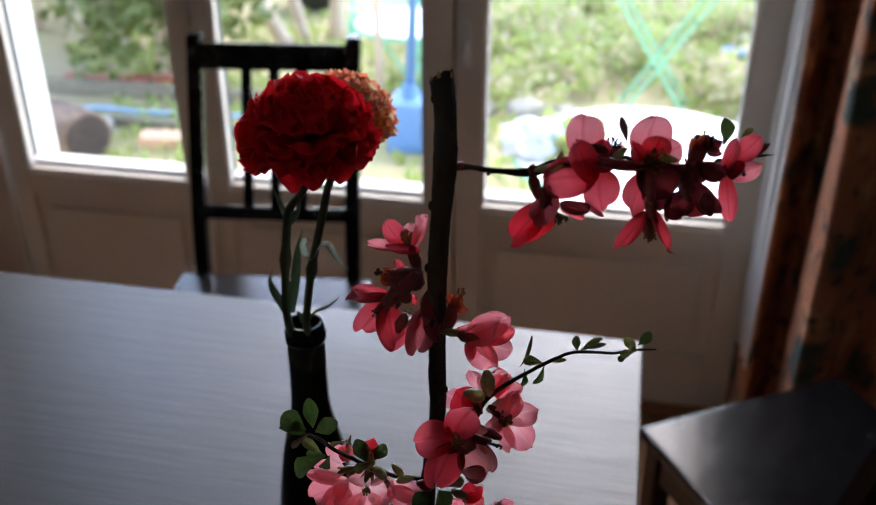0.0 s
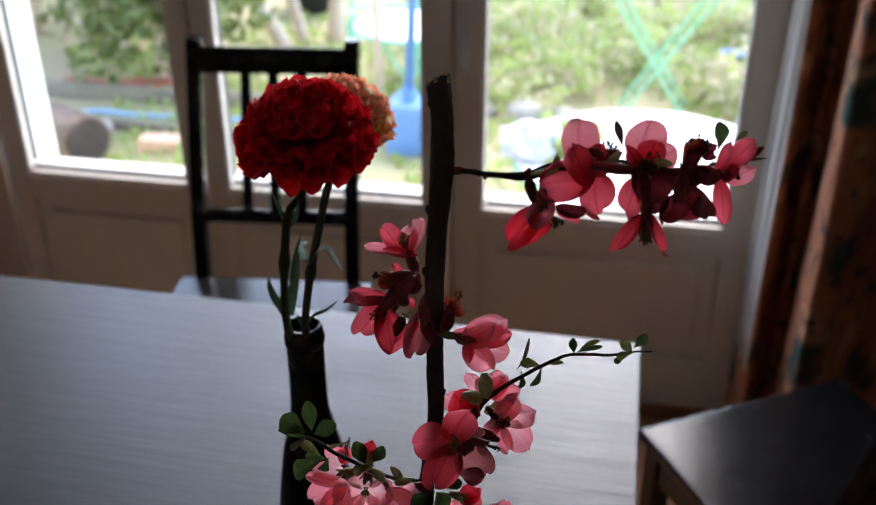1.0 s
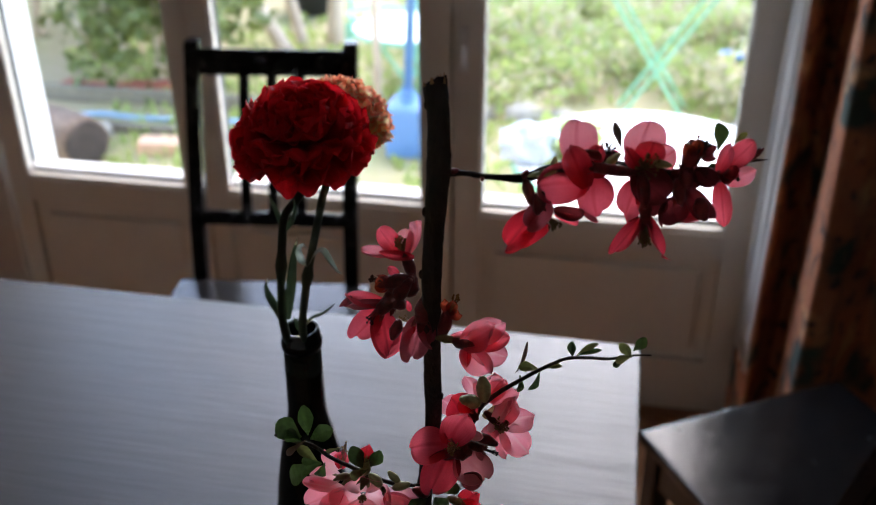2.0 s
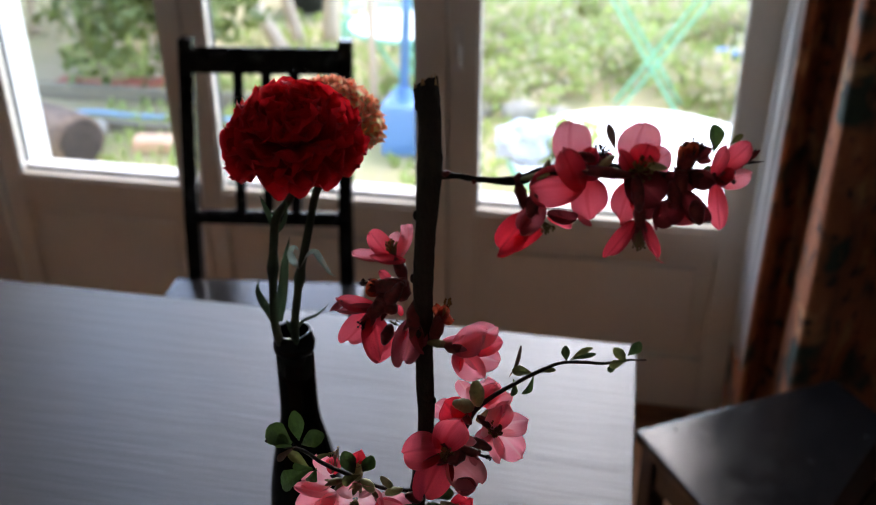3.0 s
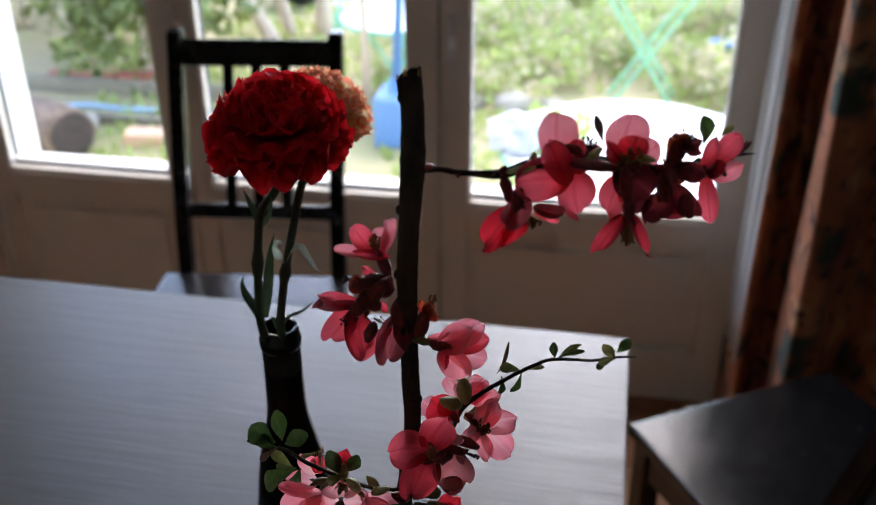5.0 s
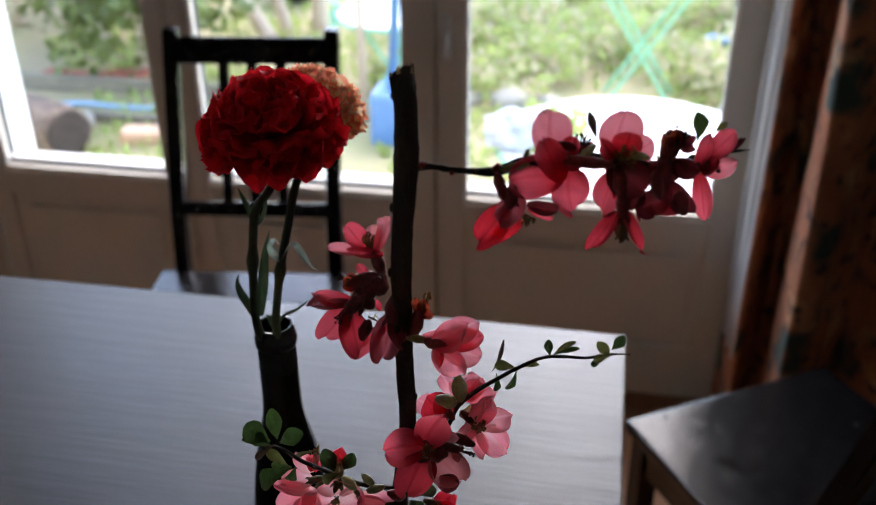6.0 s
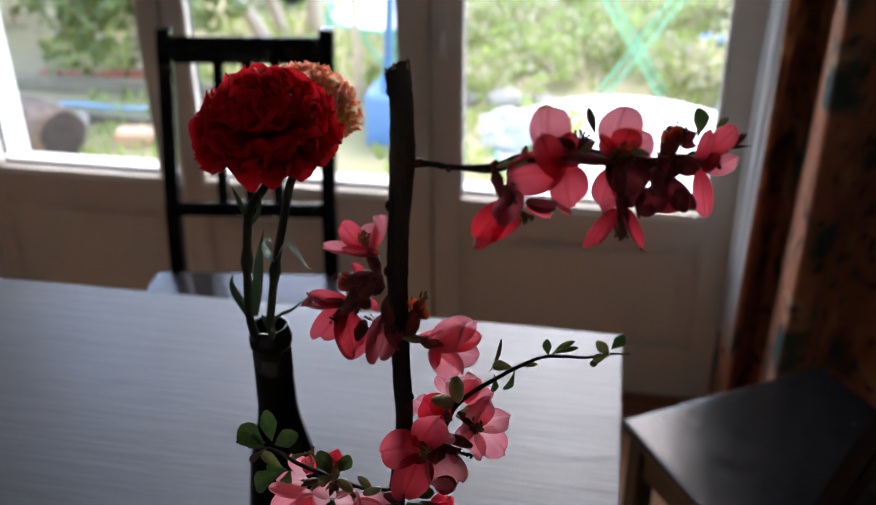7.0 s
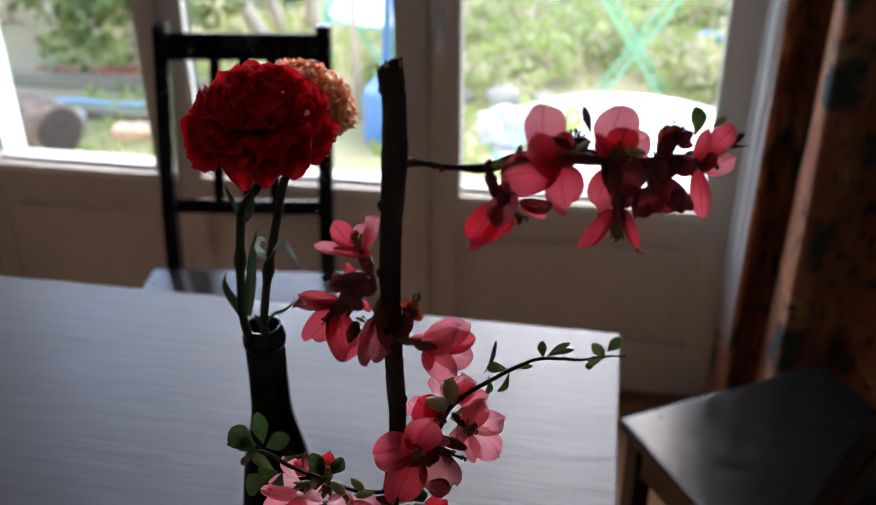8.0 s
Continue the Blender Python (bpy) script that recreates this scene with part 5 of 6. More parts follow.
# on the right twig
b = blossom((-0.0616, 0.4400, 1.1000), (-0.0604, 0.4400, 1.1049), 0.0026, M_CALYX)
petal(b, (-0.0638, 0.4416, 1.1009), (-0.0722, 0.4432, 1.1172), 0.0045, (-0.04, -0.78, 0.63), M_PETAL_BLUSH, 0.30, 0.20)
petal(b, (-0.0598, 0.4408, 1.1020), (-0.0580, 0.4424, 1.1205), 0.0092, (0.25, -0.73, 0.63), M_PETAL_BLUSH, 0.30, 0.20)
petal(b, (-0.0571, 0.4400, 1.1022), (-0.0424, 0.4416, 1.1133), 0.0063, (0.45, -0.71, 0.53), M_PETAL_PALE, 0.30, 0.20)
petal(b, (-0.0591, 0.4408, 1.1014), (-0.0496, 0.4416, 1.1192), 0.0057, (0.35, -0.70, 0.63), M_PETAL_PALE, 0.30, 0.20)
petal(b, (-0.0777, 0.4431, 1.0913), (-0.0865, 0.4439, 1.0958), 0.0063, (-0.03, -0.84, 0.55), M_PETAL_BLUSH, 0.30, 0.20)
b = blossom((-0.0640, 0.4320, 1.0953), (-0.0667, 0.4320, 1.0988), 0.0026, M_CALYX)
petal(b, (-0.0672, 0.4320, 1.0940), (-0.0798, 0.4328, 1.1072), 0.0088, (0.06, -0.77, 0.63), M_PETAL_RED_BRIGHT, 0.30, 0.20)
petal(b, (-0.0665, 0.4312, 1.0955), (-0.0714, 0.4320, 1.1106), 0.0058, (0.25, -0.73, 0.63), M_PETAL_PINK, 0.30, 0.20)
b = blossom((-0.0638, 0.4043, 1.0943), (-0.0709, 0.4028, 1.0958), 0.0062, M_CALYX)
petal(b, (-0.0750, 0.4012, 1.0995), (-0.0639, 0.4020, 1.1223), 0.0091, (0.25, -0.73, 0.63), M_PETAL_PINK, 0.35, 0.15)
petal(b, (-0.0736, 0.4005, 1.1003), (-0.0944, 0.3997, 1.0983), 0.0102, (-0.02, -0.89, 0.46), M_PETAL_PINK, 0.30, 0.15)
petal(b, (-0.0728, 0.3997, 1.0980), (-0.0811, 0.3983, 1.0703), 0.0100, (0.10, -0.98, 0.18), M_PETAL_RED, 0.40, 0.15)
petal(b, (-0.0695, 0.4020, 1.0936), (-0.0551, 0.4027, 1.0775), 0.0100, (0.39, -0.88, 0.27), M_PETAL_DUSTY_PALE, 0.40, 0.10)
petal(b, (-0.0661, 0.4013, 1.0800), (-0.0566, 0.4005, 1.0744), 0.0063, (0.30, -0.95, -0.04), M_PETAL_DARK, 0.40, 0.10)
petal(b, (-0.0637, 0.4028, 1.1054), (-0.0559, 0.4028, 1.1074), 0.0027, (0.35, -0.70, 0.63), M_PETAL_DUSTY_PALE, 0.30, 0.10)
stamens(b, (-0.0704, 0.3997, 1.0984), (-0.0714, 0.3951, 1.1026), 0.90, 40, M_STAMEN)
b = blossom((-0.0658, 0.4052, 1.0985), (-0.0560, 0.4052, 1.0963), 0.0028, M_CALYX)
stamens(b, (-0.0560, 0.4052, 1.0963), (-0.0480, 0.4052, 1.0946), 0.22, 12, M_ANTHER)
petal(b, (-0.0598, 0.4060, 1.0951), (-0.0559, 0.4060, 1.0888), 0.0022, (0.39, -0.88, 0.27), M_PETAL_DUSTY_PALE, 0.30, 0.10)
b = blossom((-0.0577, 0.4316, 1.0997), (-0.0505, 0.4316, 1.0930), 0.0029, M_CALYX)
petal(b, (-0.0498, 0.4316, 1.0939), (-0.0418, 0.4324, 1.1123), 0.0059, (0.04, -0.70, 0.71), M_PETAL_PALE, 0.35, 0.10)
petal(b, (-0.0492, 0.4316, 1.0932), (-0.0320, 0.4324, 1.1030), 0.0072, (0.36, -0.76, 0.55), M_PETAL_BLUSH, 0.35, 0.10)
petal(b, (-0.0490, 0.4300, 1.0928), (-0.0337, 0.4292, 1.0792), 0.0083, (0.39, -0.88, 0.27), M_PETAL_BLUSH, 0.35, 0.10)
petal(b, (-0.0521, 0.4300, 1.0916), (-0.0456, 0.4285, 1.0754), 0.0046, (0.09, -0.96, 0.28), M_PETAL_PALE, 0.40, 0.10)
petal(b, (-0.0509, 0.4292, 1.0963), (-0.0585, 0.4269, 1.0850), 0.0042, (-0.23, -0.87, 0.43), M_PETAL_PALE, 0.40, 0.10)
petal(b, (-0.0563, 0.4284, 1.0897), (-0.0457, 0.4284, 1.1131), 0.0038, (-0.16, -0.71, 0.69), M_PETAL_BLUSH, 0.40, 0.10)
stamens(b, (-0.0502, 0.4300, 1.0934), (-0.0486, 0.4261, 1.0975), 1.20, 60, M_STAMEN)
b = blossom((-0.0739, 0.4040, 1.0593), (-0.0675, 0.4040, 1.0572), 0.0029, M_CALYX_GREEN)
petal(b, (-0.0694, 0.4040, 1.0552), (-0.0575, 0.4040, 1.0656), 0.0057, (0.25, -0.73, 0.63), M_PETAL_RED_BRIGHT, 0.40, 0.10)
petal(b, (-0.0680, 0.4033, 1.0545), (-0.0566, 0.4033, 1.0590), 0.0048, (0.29, -0.91, 0.28), M_PETAL_PINK, 0.40, 0.10)
petal(b, (-0.0738, 0.4033, 1.0551), (-0.0704, 0.4026, 1.0480), 0.0046, (0.09, -0.96, 0.28), M_PETAL_PALE, 0.40, 0.10)
b = blossom((-0.0521, 0.4040, 1.0493), (-0.0471, 0.4040, 1.0536), 0.0026, M_CALYX_GREEN)
petal(b, (-0.0464, 0.4040, 1.0512), (-0.0404, 0.4040, 1.0597), 0.0038, (0.24, -0.66, 0.71), M_PETAL_PALE, 0.40, 0.10)
petal(b, (-0.0470, 0.4040, 1.0503), (-0.0510, 0.4040, 1.0561), 0.0032, (0.04, -0.70, 0.71), M_PETAL_DUSTY_PALE, 0.40, 0.10)
# at the left twig
b = blossom((-0.1207, 0.4005, 1.0719), (-0.1220, 0.3998, 1.0667), 0.0036, M_CALYX_GREEN)
petal(b, (-0.1220, 0.3969, 1.0619), (-0.1225, 0.3976, 1.0725), 0.0105, (0.14, -0.69, 0.71), M_PETAL_BLUSH, 0.40, 0.10)
petal(b, (-0.1231, 0.3961, 1.0606), (-0.1397, 0.3926, 1.0491), 0.0096, (-0.01, -0.93, 0.37), M_PETAL_BLUSH, 0.50, 0.10)
petal(b, (-0.1205, 0.3961, 1.0619), (-0.1054, 0.3926, 1.0588), 0.0092, (0.38, -0.85, 0.37), M_PETAL_BLUSH, 0.50, 0.10)
petal(b, (-0.1217, 0.3954, 1.0591), (-0.1219, 0.3912, 1.0394), 0.0122, (0.19, -0.94, 0.28), M_PETAL_BLUSH, 0.50, 0.10)
stamens(b, (-0.1216, 0.3954, 1.0624), (-0.1206, 0.3897, 1.0626), 0.50, 30, M_STAMEN)
b = blossom((-0.1312, 0.4022, 1.0647), (-0.1354, 0.4021, 1.0590), 0.0024, M_CALYX_GREEN)
petal(b, (-0.1337, 0.3986, 1.0607), (-0.1579, 0.3979, 1.0620), 0.0038, (0.01, -0.53, 0.85), M_PETAL_BLUSH, 0.30, 0.10)
petal(b, (-0.1349, 0.4000, 1.0576), (-0.1560, 0.3993, 1.0469), 0.0091, (-0.03, -0.84, 0.55), M_PETAL_PALE, 0.50, 0.10)
petal(b, (-0.1340, 0.3993, 1.0567), (-0.1439, 0.3979, 1.0393), 0.0084, (0.09, -0.96, 0.28), M_PETAL_BLUSH, 0.50, 0.10)
b = blossom((-0.1123, 0.4002, 1.0656), (-0.1105, 0.4002, 1.0619), 0.0023, M_CALYX_GREEN)
petal(b, (-0.1093, 0.3980, 1.0631), (-0.0905, 0.3973, 1.0582), 0.0065, (0.35, -0.70, 0.63), M_PETAL_BLUSH, 0.40, 0.10)
petal(b, (-0.1098, 0.3973, 1.0612), (-0.0928, 0.3959, 1.0516), 0.0066, (0.28, -0.88, 0.38), M_PETAL_PALE, 0.40, 0.10)
b = blossom((-0.1317, 0.4020, 1.0680), (-0.1384, 0.4020, 1.0652), 0.0024, M_CALYX_GREEN)
petal(b, (-0.1367, 0.4027, 1.0649), (-0.1550, 0.4034, 1.0636), 0.0058, (0.06, -0.77, 0.63), M_PETAL_BLUSH, 0.40, 0.10)
petal(b, (-0.1380, 0.4034, 1.0698), (-0.1447, 0.4042, 1.0834), 0.0053, (-0.04, -0.78, 0.63), M_PETAL_BLUSH, 0.40, 0.10)
petal(b, (-0.1364, 0.4027, 1.0715), (-0.1350, 0.4027, 1.0853), 0.0043, (0.16, -0.76, 0.64), M_PETAL_PINK, 0.40, 0.10)
stamens(b, (-0.1364, 0.4027, 1.0715), (-0.1345, 0.4035, 1.0880), 0.22, 14, M_STAMEN)
b = blossom((-0.1203, 0.3980, 1.0805), (-0.1202, 0.3980, 1.0837), 0.0023, M_CALYX_GREEN)
petal(b, (-0.1216, 0.3980, 1.0811), (-0.1192, 0.3980, 1.0940), 0.0048, (0.16, -0.76, 0.64), M_PETAL_RED_BRIGHT, 0.60, -0.10)
petal(b, (-0.1197, 0.3980, 1.0806), (-0.1137, 0.3980, 1.0895), 0.0026, (0.35, -0.70, 0.63), M_PETAL_RED_BRIGHT, 0.60, -0.10)
bud((-0.0587, 0.4280, 1.1107), (-0.12, 0.00, 0.99), 0.0172, 0.0052, M_BUD_GREEN)
bud((-0.0609, 0.4260, 1.1103), (-0.99, 0.00, 0.17), 0.0122, 0.0053, M_BUD_GREEN)
bud((0.0142, 0.3810, 1.1831), (0.05, 0.00, 1.00), 0.0034, 0.0016, M_BUD_WHITE)
bud((-0.0890, 0.3787, 1.2029), (0.05, 0.28, 0.96), 0.0116, 0.0053, M_CALYX)
bud((-0.0997, 0.3751, 1.1961), (0.26, 0.22, 0.94), 0.0127, 0.0045, M_CALYX)
bud((-0.0924, 0.3730, 1.1936), (-0.21, -0.69, -0.70), 0.0105, 0.0037, M_CALYX)
bud((-0.0904, 0.3759, 1.1983), (-0.75, -0.04, 0.66), 0.0119, 0.0045, M_CALYX)
bud((0.0307, 0.3896, 1.2713), (0.07, 0.40, 0.92), 0.0143, 0.0043, M_CALYX)
bud((0.0338, 0.3921, 1.2769), (0.43, 0.41, 0.80), 0.0081, 0.0031, M_CALYX)
bud((0.0266, 0.3848, 1.2704), (0.22, -0.60, -0.77), 0.0118, 0.0035, M_CALYX)
bud((0.0367, 0.3838, 1.2627), (0.30, -0.49, -0.82), 0.0104, 0.0040, M_CALYX)
bud((0.0411, 0.3908, 1.2717), (-0.93, -0.32, 0.18), 0.0095, 0.0033, M_CALYX)
bud((0.0120, 0.3820, 1.2729), (0.16, -0.53, -0.83), 0.0155, 0.0038, M_CALYX)
bud((-0.0024, 0.3837, 1.2773), (-0.91, -0.25, 0.33), 0.0118, 0.0028, M_CALYX)
bud((-0.0290, 0.3720, 1.2658), (-0.06, -0.65, -0.76), 0.0109, 0.0036, M_CALYX)
bud((-0.0360, 0.3738, 1.2696), (0.31, -0.57, -0.76), 0.0119, 0.0031, M_CALYX)
bud((0.0552, 0.3995, 1.2740), (0.73, 0.34, 0.59), 0.0096, 0.0019, M_CALYX)
bud((-0.1026, 0.4027, 1.0668), (-0.66, 0.03, 0.75), 0.0094, 0.0031, M_BUD_GREEN)
bud((-0.1060, 0.4005, 1.0640), (0.92, 0.15, 0.37), 0.0107, 0.0035, M_BUD_GREEN)
bud((-0.0732, 0.4124, 1.0885), (-0.50, -0.73, 0.47), 0.0124, 0.0050, M_CALYX)
bud((-0.0648, 0.4219, 1.0922), (0.96, -0.16, -0.22), 0.0157, 0.0041, M_CALYX)
bud((-0.1213, 0.3962, 1.0747), (0.17, 0.20, 0.96), 0.0106, 0.0040, M_BUD_GREEN)
bud((-0.1118, 0.3983, 1.0665), (-0.62, -0.06, 0.78), 0.0107, 0.0038, M_BUD_GREEN)
bud((-0.0845, 0.3979, 1.0660), (-0.63, -0.50, 0.60), 0.0124, 0.0043, M_CALYX)
bud((-0.0229, 0.3782, 1.2728), (-0.92, -0.37, -0.13), 0.0133, 0.0021, M_BUD_GREEN)
leaf(QUINCE, (0.0424, 0.3941, 1.2802), (0.0413, 0.3931, 1.2929), 0.0040, (0.45, -0.71, 0.53), M_LEAF, 0.30)
leaf(QUINCE, (0.0494, 0.3981, 1.2830), (0.0536, 0.3971, 1.2881), 0.0014, (0.24, -0.66, 0.71), M_LEAF_OLIVE, 0.30)
leaf(QUINCE, (0.0025, 0.3871, 1.2812), (-0.0011, 0.3861, 1.2928), 0.0018, (-0.03, -0.84, 0.55), M_LEAF_RED, 0.30)
leaf(QUINCE, (-0.0422, 0.4235, 1.1353), (-0.0361, 0.4226, 1.1555), 0.0012, (0.45, -0.71, 0.53), M_LEAF_RED, 0.30)
leaf(QUINCE, (-0.0286, 0.4141, 1.1457), (-0.0396, 0.4133, 1.1468), 0.0029, (0.12, -0.61, 0.78), M_LEAF_OLIVE, 0.30)
leaf(QUINCE, (-0.0396, 0.4218, 1.1357), (-0.0393, 0.4210, 1.1246), 0.0021, (0.46, -0.76, 0.45), M_LEAF, 0.30)
leaf(QUINCE, (-0.0285, 0.4141, 1.1450), (-0.0331, 0.4133, 1.1321), 0.0024, (0.55, -0.71, 0.43), M_LEAF, 0.30)
leaf(QUINCE, (-0.0298, 0.4150, 1.1453), (-0.0175, 0.4142, 1.1496), 0.0017, (0.11, -0.52, 0.85), M_LEAF_OLIVE, 0.30)
leaf(QUINCE, (-0.0118, 0.4016, 1.1642), (-0.0127, 0.4008, 1.1732), 0.0022, (-0.13, -0.83, 0.53), M_LEAF, 0.30)
leaf(QUINCE, (-0.0099, 0.4001, 1.1661), (-0.0002, 0.3993, 1.1748), 0.0016, (0.11, -0.52, 0.85), M_LEAF_OLIVE, 0.30)
leaf(QUINCE, (-0.0099, 0.4001, 1.1657), (0.0017, 0.3993, 1.1715), 0.0014, (0.12, -0.61, 0.78), M_LEAF, 0.30)
leaf(QUINCE, (0.0159, 0.3792, 1.1821), (0.0099, 0.3783, 1.1895), 0.0025, (-0.06, -0.71, 0.70), M_LEAF_OLIVE, 0.30)
leaf(QUINCE, (0.0163, 0.3785, 1.1863), (0.0210, 0.3777, 1.1944), 0.0027, (0.35, -0.70, 0.63), M_LEAF, 0.30)
leaf(QUINCE, (0.0165, 0.3785, 1.1838), (0.0087, 0.3777, 1.1799), 0.0020, (0.14, -0.69, 0.71), M_LEAF_OLIVE, 0.30)
leaf(QUINCE, (0.0128, 0.3819, 1.1792), (0.0080, 0.3811, 1.1747), 0.0016, (0.16, -0.76, 0.64), M_LEAF, 0.30)
leaf(QUINCE, (-0.1459, 0.3713, 1.1168), (-0.1580, 0.3705, 1.1256), 0.0062, (-0.04, -0.78, 0.63), M_LEAF, 0.30)
leaf(QUINCE, (-0.1425, 0.3723, 1.1180), (-0.1435, 0.3715, 1.1366), 0.0040, (0.36, -0.76, 0.55), M_LEAF, 0.30)
leaf(QUINCE, (-0.1426, 0.3753, 1.1131), (-0.1301, 0.3745, 1.1219), 0.0046, (0.24, -0.66, 0.71), M_LEAF, 0.30)
leaf(QUINCE, (-0.1457, 0.3703, 1.1154), (-0.1535, 0.3695, 1.1213), 0.0040, (-0.13, -0.83, 0.53), M_LEAF, 0.30)
leaf(QUINCE, (-0.1436, 0.3713, 1.1154), (-0.1552, 0.3706, 1.1041), 0.0019, (0.16, -0.76, 0.64), M_LEAF_RED, 0.30)
leaf(QUINCE, (-0.1402, 0.3763, 1.0982), (-0.1505, 0.3755, 1.1068), 0.0029, (0.12, -0.61, 0.78), M_LEAF_OLIVE, 0.30)
leaf(QUINCE, (-0.1381, 0.3773, 1.0962), (-0.1571, 0.3766, 1.0819), 0.0056, (0.12, -0.61, 0.78), M_LEAF, 0.30)
leaf(QUINCE, (-0.1391, 0.3783, 1.0956), (-0.1495, 0.3776, 1.0959), 0.0026, (0.14, -0.69, 0.71), M_LEAF, 0.30)
leaf(QUINCE, (-0.1370, 0.3793, 1.0951), (-0.1414, 0.3786, 1.0853), 0.0032, (0.46, -0.76, 0.45), M_LEAF, 0.30)
leaf(QUINCE, (-0.1215, 0.3953, 1.0798), (-0.1265, 0.3945, 1.0949), 0.0045, (0.25, -0.73, 0.63), M_LEAF, 0.30)
leaf(QUINCE, (-0.1173, 0.3973, 1.0805), (-0.1113, 0.3965, 1.0927), 0.0039, (0.36, -0.76, 0.55), M_LEAF, 0.30)
leaf(QUINCE, (-0.1174, 0.3933, 1.0818), (-0.1280, 0.3926, 1.0746), 0.0030, (0.14, -0.69, 0.71), M_LEAF_OLIVE, 0.30)
leaf(QUINCE, (-0.1305, 0.3913, 1.0964), (-0.1420, 0.3905, 1.0905), 0.0016, (0.11, -0.52, 0.85), M_LEAF_OLIVE, 0.30)
leaf(QUINCE, (-0.0855, 0.3949, 1.0652), (-0.0924, 0.3836, 1.0640), 0.0049, (0.34, -0.62, 0.71), M_LEAF, 0.30)
leaf(QUINCE, (-0.0810, 0.3961, 1.0658), (-0.0730, 0.3876, 1.0640), 0.0056, (-0.06, -0.77, 0.64), M_LEAF, 0.30)
leaf(QUINCE, (-0.0773, 0.4012, 1.0652), (-0.0681, 0.4030, 1.0693), 0.0037, (0.10, -0.49, 0.87), M_LEAF, 0.30)
leaf(QUINCE, (-0.0517, 0.4452, 1.1024), (-0.0591, 0.4429, 1.0862), 0.0064, (0.48, -0.61, 0.63), M_LEAF_OLD, 0.30)
leaf(QUINCE, (0.0380, 0.3939, 1.2701), (0.0434, 0.3958, 1.2737), 0.0014, (0.07, -0.36, 0.93), M_LEAF, 0.30)
bud((-0.0541, 0.3724, 1.2697), (-0.18, -0.67, -0.72), 0.0021, 0.0014, M_CALYX)
bud((-0.0370, 0.3743, 1.2688), (0.30, 0.19, 0.94), 0.0048, 0.0021, M_CALYX)
bud((-0.0681, 0.3724, 1.2706), (0.92, 0.15, 0.37), 0.0038, 0.0019, M_CALYX)
bud((-0.0252, 0.3776, 1.2725), (0.17, 0.20, 0.96), 0.0062, 0.0021, M_BUD_GREEN)
bud((-0.0033, 0.3823, 1.2750), (0.68, -0.09, 0.73), 0.0085, 0.0024, M_BUD_GREEN)
bud((0.0161, 0.3829, 1.2774), (0.97, -0.26, 0.01), 0.0080, 0.0023, M_BUD_GREEN)
thorn((0.0529, 0.4002, 1.2740), (0.0647, 0.4020, 1.2750), 0.0011)
thorn((0.0542, 0.3999, 1.2729), (0.0608, 0.4028, 1.2800), 0.0016)
thorn((-0.0745, 0.3727, 1.2694), (-0.0664, 0.3735, 1.2720), 0.0022)
thorn((-0.0778, 0.3804, 1.1910), (-0.0799, 0.3813, 1.2041), 0.0015)

pts = curve_points(STEM, 6)
bm = tube(bmesh.new(), pts, lerp_list([0.0053, 0.0050, 0.0053, 0.0045, 0.0046, 0.0044, 0.0045, 0.0046, 0.0045, 0.0046, 0.0046, 0.0046, 0.0044], len(pts)), 18, True, 0.10, 3)
rng = random.Random(14)
bm.verts.ensure_lookup_table()
for k in range(18):  # the break slants and is ragged
    v = bm.verts[k]
    v.co.z += 0.40 * (v.co.x - STEM[0][0]) + rng.uniform(-0.0006, 0.0006)
part("stem", bm, M_BARK, QUINCE, "dark brown broken woody stem", True)
# the torn end: uneven splinters of bare wood
bm = bmesh.new()
rng = random.Random(8)
top, down = Vector(STEM[0]), (Vector(STEM[1]) - Vector(STEM[0])).normalized()
ta = down.cross(Vector((0, 1, 0))).normalized()
tb = down.cross(ta)
for k in range(46):
    ang, rad = rng.uniform(0, 6.28), 0.0054 * math.sqrt(rng.random())
    q = top + ta * math.cos(ang) * rad + tb * math.sin(ang) * rad + down * 0.002
    h = rng.uniform(0.0002, 0.0014) + (0.0030 if rng.random() < 0.07 else 0) + 0.40 * (q - top).dot(Vector((1, 0, 0))) + 0.0004
    tube(bm, [q, q - down * (0.002 + h) + ta * rng.uniform(-0.0006, 0.0006)], [0.0008, 0.00015], 5)
part("torn_end", bm, M_CUT, QUINCE, "splintered pale torn wood")
for name_pts, radii in ((TWIG_SIDE, (0.0020, 0.0012, 0.0013, 0.0022, 0.0025, 0.0026, 0.0026, 0.0022, 0.0017, 0.0007)), (TWIG_RIGHT, (0.0020, 0.0014, 0.0012, 0.0009, 0.0007, 0.0004)), (TWIG_LEFT, (0.0012, 0.0011, 0.0010, 0.0007))):
    pts = curve_points(name_pts, 5)
    bm = tube(bmesh.new(), pts, lerp_list(radii, len(pts)), 10, True, 0.25, 4)
    part("twig", bm, M_BARK, QUINCE, "", True)
